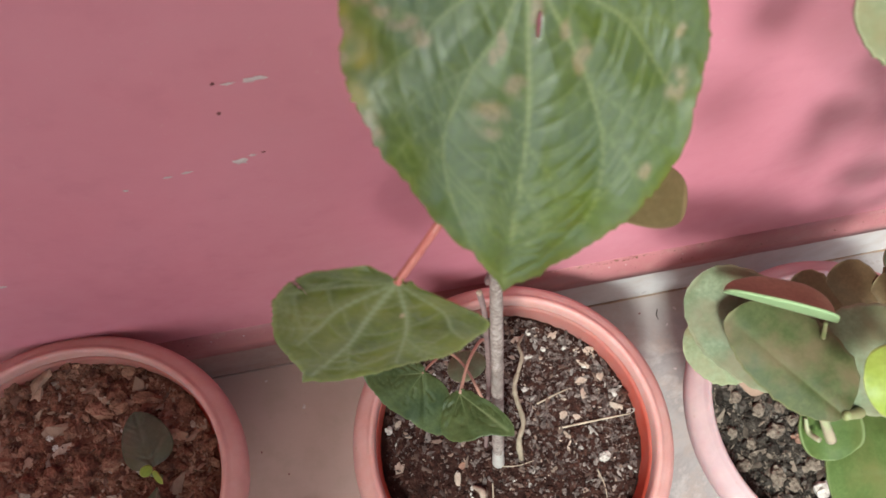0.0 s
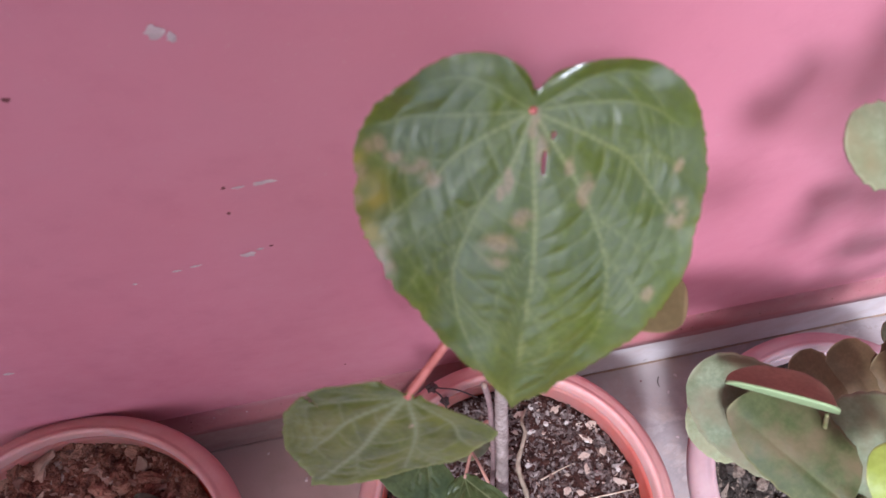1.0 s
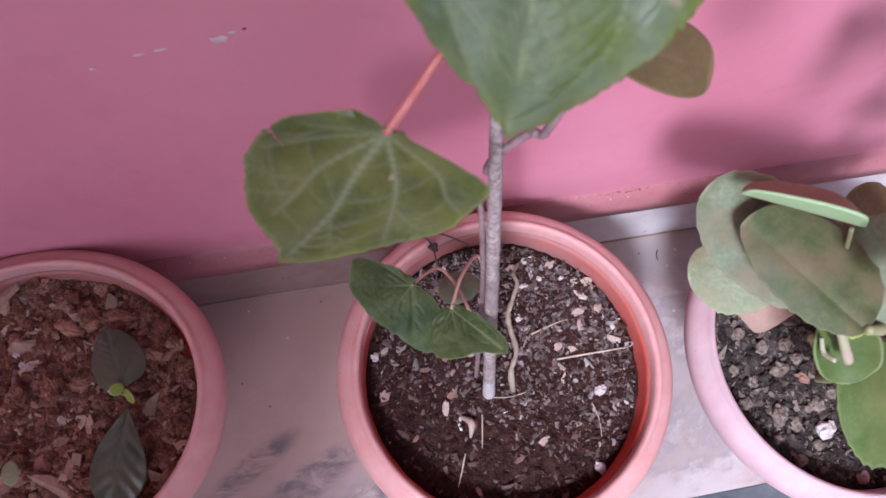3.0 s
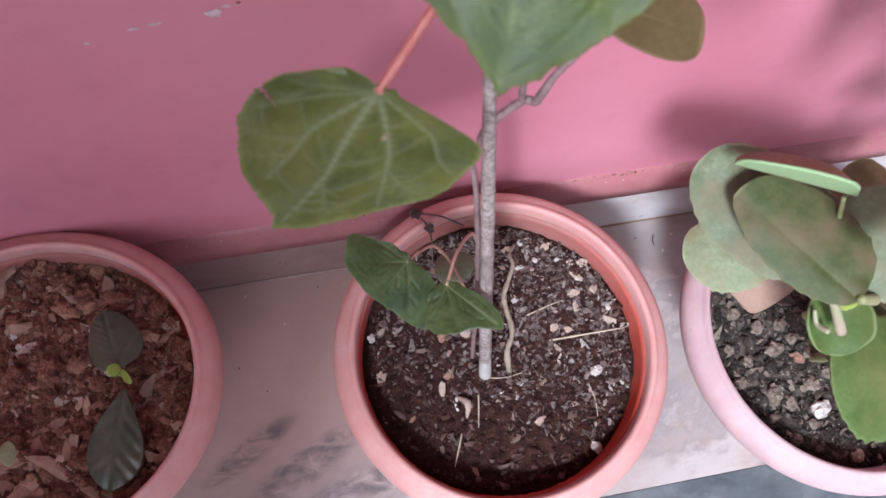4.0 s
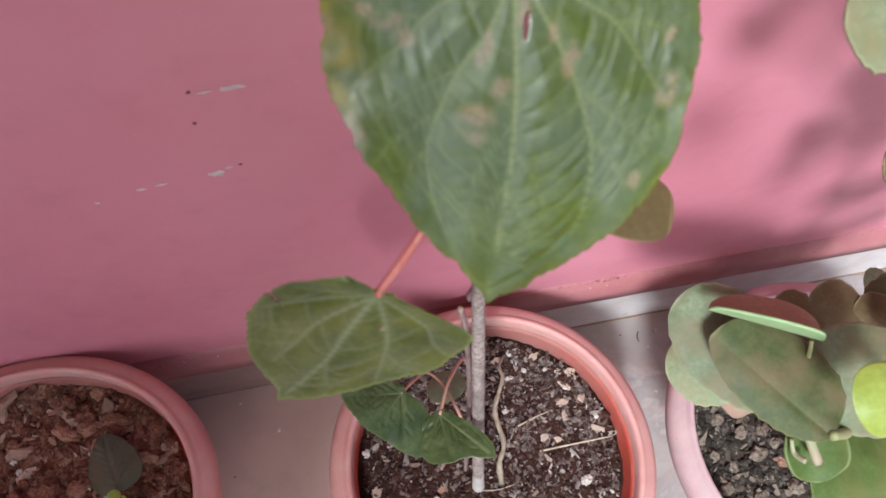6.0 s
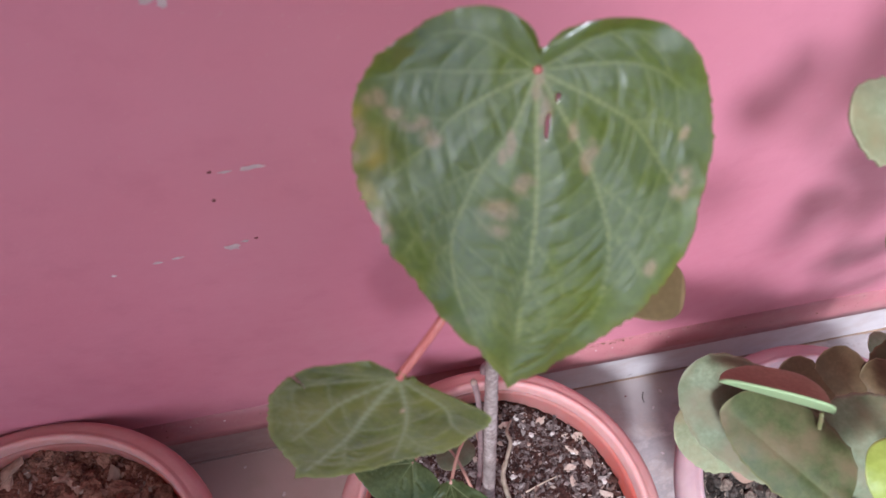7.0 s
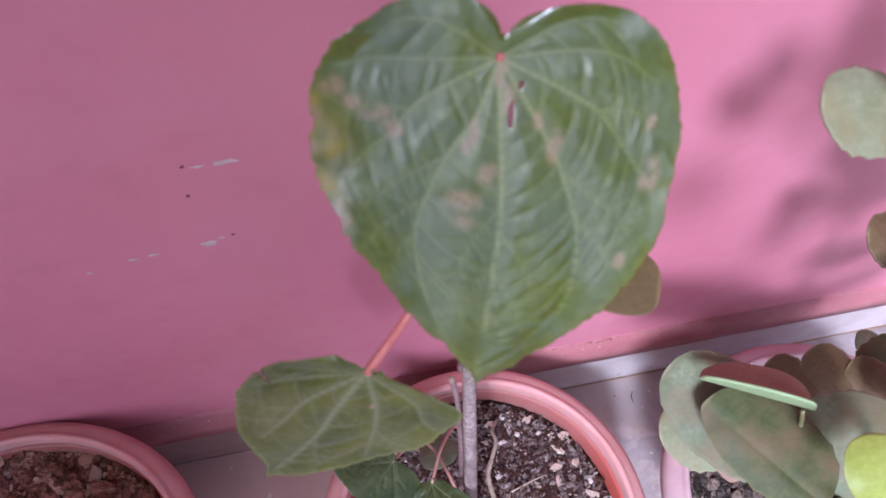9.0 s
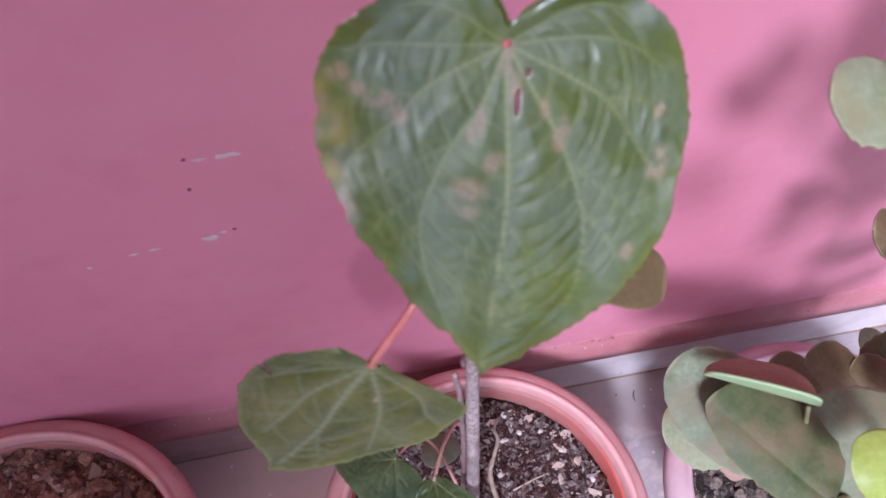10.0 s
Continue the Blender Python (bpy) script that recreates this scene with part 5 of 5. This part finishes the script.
rg = random.Random(9)
for dx, dy, dz, s in ((-0.0053, 0.0063, 0.0070, 0.0042), (0.0017, -0.0036, 0.0020, 0.0032), (0.0019, -0.0216, -0.0180, 0.0028)):
    v, f = lump(rg, (s, s * 0.8, s), 1, 0.5, 9, 6)
    o2 = mesh_object("petal", v, f, M_DRY, dry, smooth=False)
    o2.location = (dx, dy, dz)
tube("stalk", [(0.0250, -0.0060, 0.004), (0.0120, 0.0010, 0.008), (0.0020, 0.0040, 0.009), (-0.0053, 0.0063, 0.007), (-0.001, 0.001, 0.006), (0.0017, -0.0036, 0.002), (0.003, -0.012, -0.007), (0.0019, -0.0216, -0.018)], [0.0006], M_DRY, dry, sides=6)

# ---------------------------------------------------------------- dark seedling
seedling = empty("seedling", (-0.240, 0.024, 0.134), "small seedling with two dark green leaves", "plant")
of(seedling, oval_leaf("leaf", (-0.2390, 0.0290, 0.150), (-0.2490, 0.0625, 0.161), (-0.05, -0.15, 0.98), 0.46, L_SEED, None, "", 0.62, 0.62, cup=0.6, droop=0.35, seed=6, quilt=0.034, vein=0.3, side=6))
of(seedling, oval_leaf("leaf", (-0.2370, 0.0150, 0.150), (-0.2530, -0.0450, 0.158), (0.05, 0.1, 0.98), 0.27, L_SEED, None, "", 0.75, 1.45, cup=0.5, droop=0.2, seed=7, quilt=0.016, vein=0.3, side=5))
of(seedling, oval_leaf("bud_leaf", (-0.2400, 0.0240, 0.154), (-0.2420, 0.0260, 0.166), (0.5, -0.5, 0.5), 0.34, L_LIME, None, "tiny lime green bud leaf", rows=14, cols=10, seed=2))
of(seedling, oval_leaf("bud_leaf", (-0.2380, 0.0220, 0.154), (-0.2320, 0.0180, 0.164), (-0.3, -0.5, 0.8), 0.40, L_LIME, None, "tiny lime green bud leaf", rows=14, cols=10, seed=5))
of(seedling, tube("stem", [(-0.2390, 0.0240, 0.128), (-0.2390, 0.0240, 0.142), (-0.2390, 0.0230, 0.155)], [0.0014, 0.0012], M_GREENSTEM, None))
spr = empty("seedling", (-0.304, -0.012, 0.134), "tiny seedling with one bluish leaf", "plant")
of(spr, oval_leaf("leaf", (-0.3130, -0.0120, 0.150), (-0.3010, -0.0140, 0.158), (0, -0.2, 0.98), 0.5, L_SUC_PALE, None, "", rows=16, cols=12, seed=3))
of(spr, tube("stem", [(-0.3140, -0.0110, 0.128), (-0.3140, -0.0115, 0.142), (-0.3130, -0.0120, 0.150)], [0.0009, 0.0007], M_GREENSTEM, None))

# ---------------------------------------------------------------- succulent
suc = empty("succulent", (0.215, -0.030, 0.133), "leafy succulent with thick scalloped grey-green and bronze leaves", "plant")


def sleaf(base, tip, normal, half, mat, label="", **kw):
    half = half if isinstance(half, tuple) else (half, half)
    return of(suc, pad_leaf("leaf", base, tip, normal, half, mat, None, label, **kw))


UP = (-0.25, -0.2, 0.94)
sleaf((0.1240, -0.0230, 0.3323), (0.0754, 0.0356, 0.3297), (-0.35, -0.25, 0.90), (0.027, 0.027), L_SUC_GREY, "broad grey-green scalloped leaf added to dapple the wall with shade", notch=13, seed=21)
sleaf((0.1175, -0.0030, 0.3670), (0.0775, 0.0223, 0.3570), (-0.2, -0.2, 0.95), (0.0135, 0.0260), L_FOLD, "folded leaf, bronze inside, pale green outside", notch=0, seed=22, cup=0.0, droop=0.0, rimmed=0.1, lumpy=0.002,
      wings=((-0.27, -0.05, 0.96), (0.460, 0.640, -0.615)), two_tone=True, taper=0.65)
sleaf((0.1200, -0.0410, 0.3420), (0.0793, 0.0125, 0.3482), (-0.20, -0.25, 0.93), (0.0270, 0.0150), L_SUC, "broad olive green leaf creased along its midrib", notch=12, seed=23, taper=0.9)
sleaf((0.1660, 0.0185, 0.2196), (0.1102, 0.0254, 0.2059), (-0.25, -0.10, 0.95), (0.0240, 0.0250), L_SUC_PALE, "rounded pale scalloped leaf over the rim", notch=12, seed=24)
sleaf((0.1740, -0.0340, 0.3505), (0.1190, -0.0090, 0.3411), UP, (0.0275, 0.0275), L_SUC_GREY, "large rounded grey-green leaf", notch=14, seed=25)
sleaf((0.2220, -0.0740, 0.2400), (0.1465, -0.0660, 0.2580), (-0.15, -0.20, 0.96), (0.0360, 0.0360), L_SUC_GREEN, "large rounded green leaf", notch=13, seed=26)
sleaf((0.1260, -0.0402, 0.4047), (0.0995, -0.0325, 0.3994), UP, 0.0145, L_LIME, "small lime green young leaf", notch=0, seed=27)
sleaf((0.1420, -0.0300, 0.3160), (0.1250, -0.0350, 0.3120), (-0.2, -0.2, 0.95), (0.0075, 0.0075), L_LIME, "small bright lime leaf", notch=6, seed=37)
sleaf((0.1350, -0.0270, 0.3050), (0.1286, -0.0580, 0.2980), (-0.20, -0.10, 0.97), (0.0150, 0.0150), L_SUC_GREEN, "cupped green leaf with a pale thick margin", notch=0, seed=36, cup=-0.2, rimmed=1.0)
sleaf((0.1900, 0.0070, 0.2500), (0.1690, 0.0470, 0.2600), (-0.1, -0.2, 0.97), (0.0170, 0.0170), L_SUC_BRONZE, "bronze tinted leaf", notch=9, seed=28)
sleaf((0.2148, 0.0000, 0.2505), (0.1950, 0.0480, 0.2620), (-0.1, -0.2, 0.97), (0.0210, 0.0210), L_SUC_BRONZE, "bronze tinted leaf with a chewed margin", notch=9, seed=29)
sleaf((0.2461, -0.0020, 0.2537), (0.2140, 0.0340, 0.2610), (-0.1, -0.2, 0.97), (0.0170, 0.0190), L_SUC_BRONZE, "bronze tinted leaf", notch=9, seed=30)
sleaf((0.0940, 0.0480, 0.5150), (0.0635, 0.0535, 0.5200), (-0.2, -0.3, 0.92), 0.0135, L_SUC_PALE, "pale green leaf on a tall shoot", notch=10, seed=31)
sleaf((0.1860, 0.0500, 0.3950), (0.1510, 0.0570, 0.4040), (-0.2, -0.3, 0.92), 0.0140, L_SUC_BRONZE, "bronze tinted leaf", notch=8, seed=32)
sleaf((0.2880, 0.0560, 0.1960), (0.2680, 0.0620, 0.2010), (-0.1, -0.3, 0.94), 0.0095, L_SUC_PALE, "small pale scalloped leaf", notch=7, seed=33)
sleaf((0.2250, -0.0300, 0.2050), (0.1830, -0.0520, 0.1980), (-0.1, -0.2, 0.97), 0.0180, L_SUC, "green inner leaf", notch=8, seed=35)
# more leaves out to the right, added for the shadows they throw
for k, (bx, by, bz, dx, dy, dz) in enumerate(((0.150, 0.040, 0.470, 0.045, 0.020, 0.030), (0.160, 0.040, 0.460, 0.030, -0.030, 0.020), (0.235, 0.005, 0.400, 0.050, 0.020, 0.020), (0.230, 0.010, 0.410, 0.045, -0.030, 0.030),
                                             (0.245, -0.010, 0.300, 0.050, 0.020, 0.020), (0.205, 0.028, 0.420, 0.050, 0.025, 0.010), (0.196, 0.000, 0.362, 0.034, 0.012, 0.008), (0.204, 0.006, 0.300, 0.036, -0.010, 0.000),
                                             (0.232, 0.020, 0.330, 0.040, 0.012, 0.012), (0.180, 0.020, 0.420, 0.030, 0.020, 0.022), (0.236, 0.030, 0.232, 0.040, 0.014, 0.010))):
    sleaf((bx, by, bz), (bx + dx, by + dy, bz + dz), (-0.1, -0.3, 0.95), 0.0165, L_SUC, "grey-green scalloped leaf added to dapple the wall with shade", notch=9, seed=50 + k)
# unseen high leaves that extend the shadow streak up the wall
for k, (bx, by, bz, dx, dy, dz) in enumerate(((0.094, 0.042, 0.556, -0.022, 0.004, -0.003), (0.098, 0.040, 0.572, 0.028, 0.000, 0.012), (0.120, 0.038, 0.590, -0.024, 0.002, 0.012), (0.135, 0.036, 0.602, 0.030, 0.002, 0.012),
                                             (0.152, 0.034, 0.622, -0.026, 0.004, 0.010), (0.165, 0.032, 0.636, 0.032, 0.000, 0.014), (0.214, 0.028, 0.470, -0.036, 0.006, 0.004))):
    sleaf((bx, by, bz), (bx + dx, by + dy, bz + dz), (-0.1, -0.3, 0.95), 0.0125, L_SUC, "grey-green scalloped leaf added to dapple the wall with shade", notch=9, seed=70 + k)
# an unseen arching shoot, its leaves turned sunward to streak the wall with shade
for k, (cx, cy, cz, dx, dz) in enumerate(((0.112, 0.006, 0.606, -0.036, 0.004), (0.100, 0.008, 0.592, -0.034, -0.012), (0.030, -0.040, 0.572, -0.034, -0.006),
                                         (0.140, -0.002, 0.440, -0.030, 0.008), (0.176, 0.000, 0.456, -0.032, 0.010), (0.166, -0.010, 0.494, -0.034, 0.006))):
    sleaf((cx + 0.017, cy, cz), (cx + 0.017 + dx, cy - 0.006, cz + dz), (-0.35, -0.60, 0.70), 0.0175, L_SUC, "grey-green scalloped leaf added to dapple the wall with shade", notch=9, seed=90 + k)
of(suc, tube("stem", [(0.212, 0.028, 0.470), (0.193, 0.004, 0.500), (0.160, 0.004, 0.590), (0.129, 0.006, 0.606), (0.117, 0.008, 0.592), (0.085, -0.014, 0.600), (0.063, -0.030, 0.588), (0.047, -0.040, 0.572)], (0.0024, 0.0018, 0.0012), M_GREENSTEM, None, knots=0.1))
for pts, r in (([(0.215, 0.025, 0.380), (0.212, 0.028, 0.470), (0.200, 0.030, 0.540), (0.160, 0.034, 0.592), (0.165, 0.032, 0.636)], (0.0030, 0.0024, 0.0018)),
               ([(0.200, 0.030, 0.540), (0.150, 0.036, 0.575), (0.120, 0.038, 0.582), (0.094, 0.042, 0.556)], (0.0020, 0.0016, 0.0012)),
               ([(0.215, -0.030, 0.126), (0.205, -0.028, 0.180), (0.180, -0.028, 0.250), (0.150, -0.034, 0.300), (0.134, -0.040, 0.330), (0.1200, -0.0410, 0.3420)], (0.0042, 0.0036, 0.0020)),
               ([(0.222, -0.022, 0.126), (0.222, -0.010, 0.200), (0.195, -0.004, 0.262), (0.150, -0.004, 0.306), (0.1260, -0.0080, 0.334), (0.1150, -0.0020, 0.3625)], (0.0034, 0.0018, 0.0009)),
               ([(0.228, -0.030, 0.126), (0.240, -0.010, 0.250), (0.215, 0.025, 0.380), (0.140, 0.042, 0.475), (0.090, 0.046, 0.516)], (0.0044, 0.0034, 0.0018)),
               ([(0.212, -0.040, 0.126), (0.203, -0.045, 0.165), (0.196, -0.042, 0.185), (0.180, -0.030, 0.200), (0.168, -0.024, 0.215)], (0.0034, 0.0028, 0.0022)),
               ([(0.222, -0.040, 0.126), (0.214, -0.050, 0.180), (0.206, -0.048, 0.200), (0.204, -0.032, 0.222)], (0.0034, 0.0028, 0.0024))):
    of(suc, tube("stem", pts, r, M_GREENSTEM, None, knots=0.1))
for tip, start in (((0.1240, -0.0230, 0.3323), (0.150, -0.032, 0.300)), ((0.1660, 0.0185, 0.2196), (0.205, -0.020, 0.185)), ((0.1740, -0.0340, 0.3505), (0.185, -0.020, 0.300)), ((0.222, -0.074, 0.240), (0.205, -0.035, 0.200)),
                   ((0.1260, -0.0402, 0.4047), (0.155, -0.034, 0.345)), ((0.1857, 0.0159, 0.2508), (0.205, -0.004, 0.240)), ((0.2148, 0.0096, 0.2525), (0.222, -0.006, 0.230)), ((0.186, 0.050, 0.395), (0.205, 0.030, 0.392)),
                   ((0.288, 0.056, 0.196), (0.238, -0.010, 0.205)), ((0.2461, 0.0094, 0.2557), (0.238, -0.010, 0.240))):
    mid = tuple((p + q) / 2 + d for p, q, d in zip(tip, start, (0, 0, -0.004)))
    of(suc, tube("leaf_stalk", [start, mid, tip], [0.0022, 0.0018], M_GREENSTEM, None, knots=0.08))
of(suc, tube("leaf_stalk", [(0.1125, -0.0314, 0.335), (0.1180, -0.0400, 0.326), (0.1255, -0.0490, 0.312)], [0.0016, 0.0021, 0.0026], M_STALK_PALE, None, "pale pinkish leaf stalk", knots=0.05))
of(suc, tube("leaf_stalk", [(0.1181, -0.0366, 0.310), (0.1186, -0.0430, 0.307), (0.1205, -0.0480, 0.311)], [0.0010, 0.0013, 0.0014], M_STALK_PALE, None, "pale pinkish leaf stalk", knots=0.05))
dead = tagged(oval_leaf("dead_leaf", (0.203, 0.022, 0.160), (0.169, 0.004, 0.139), (-0.2, -0.3, 0.93), 0.36, M_TAN, None, "", 0.12, 0.9, cup=0.3, seed=41), label="flat tan dead leaf standing in the soil", category="dead leaf")
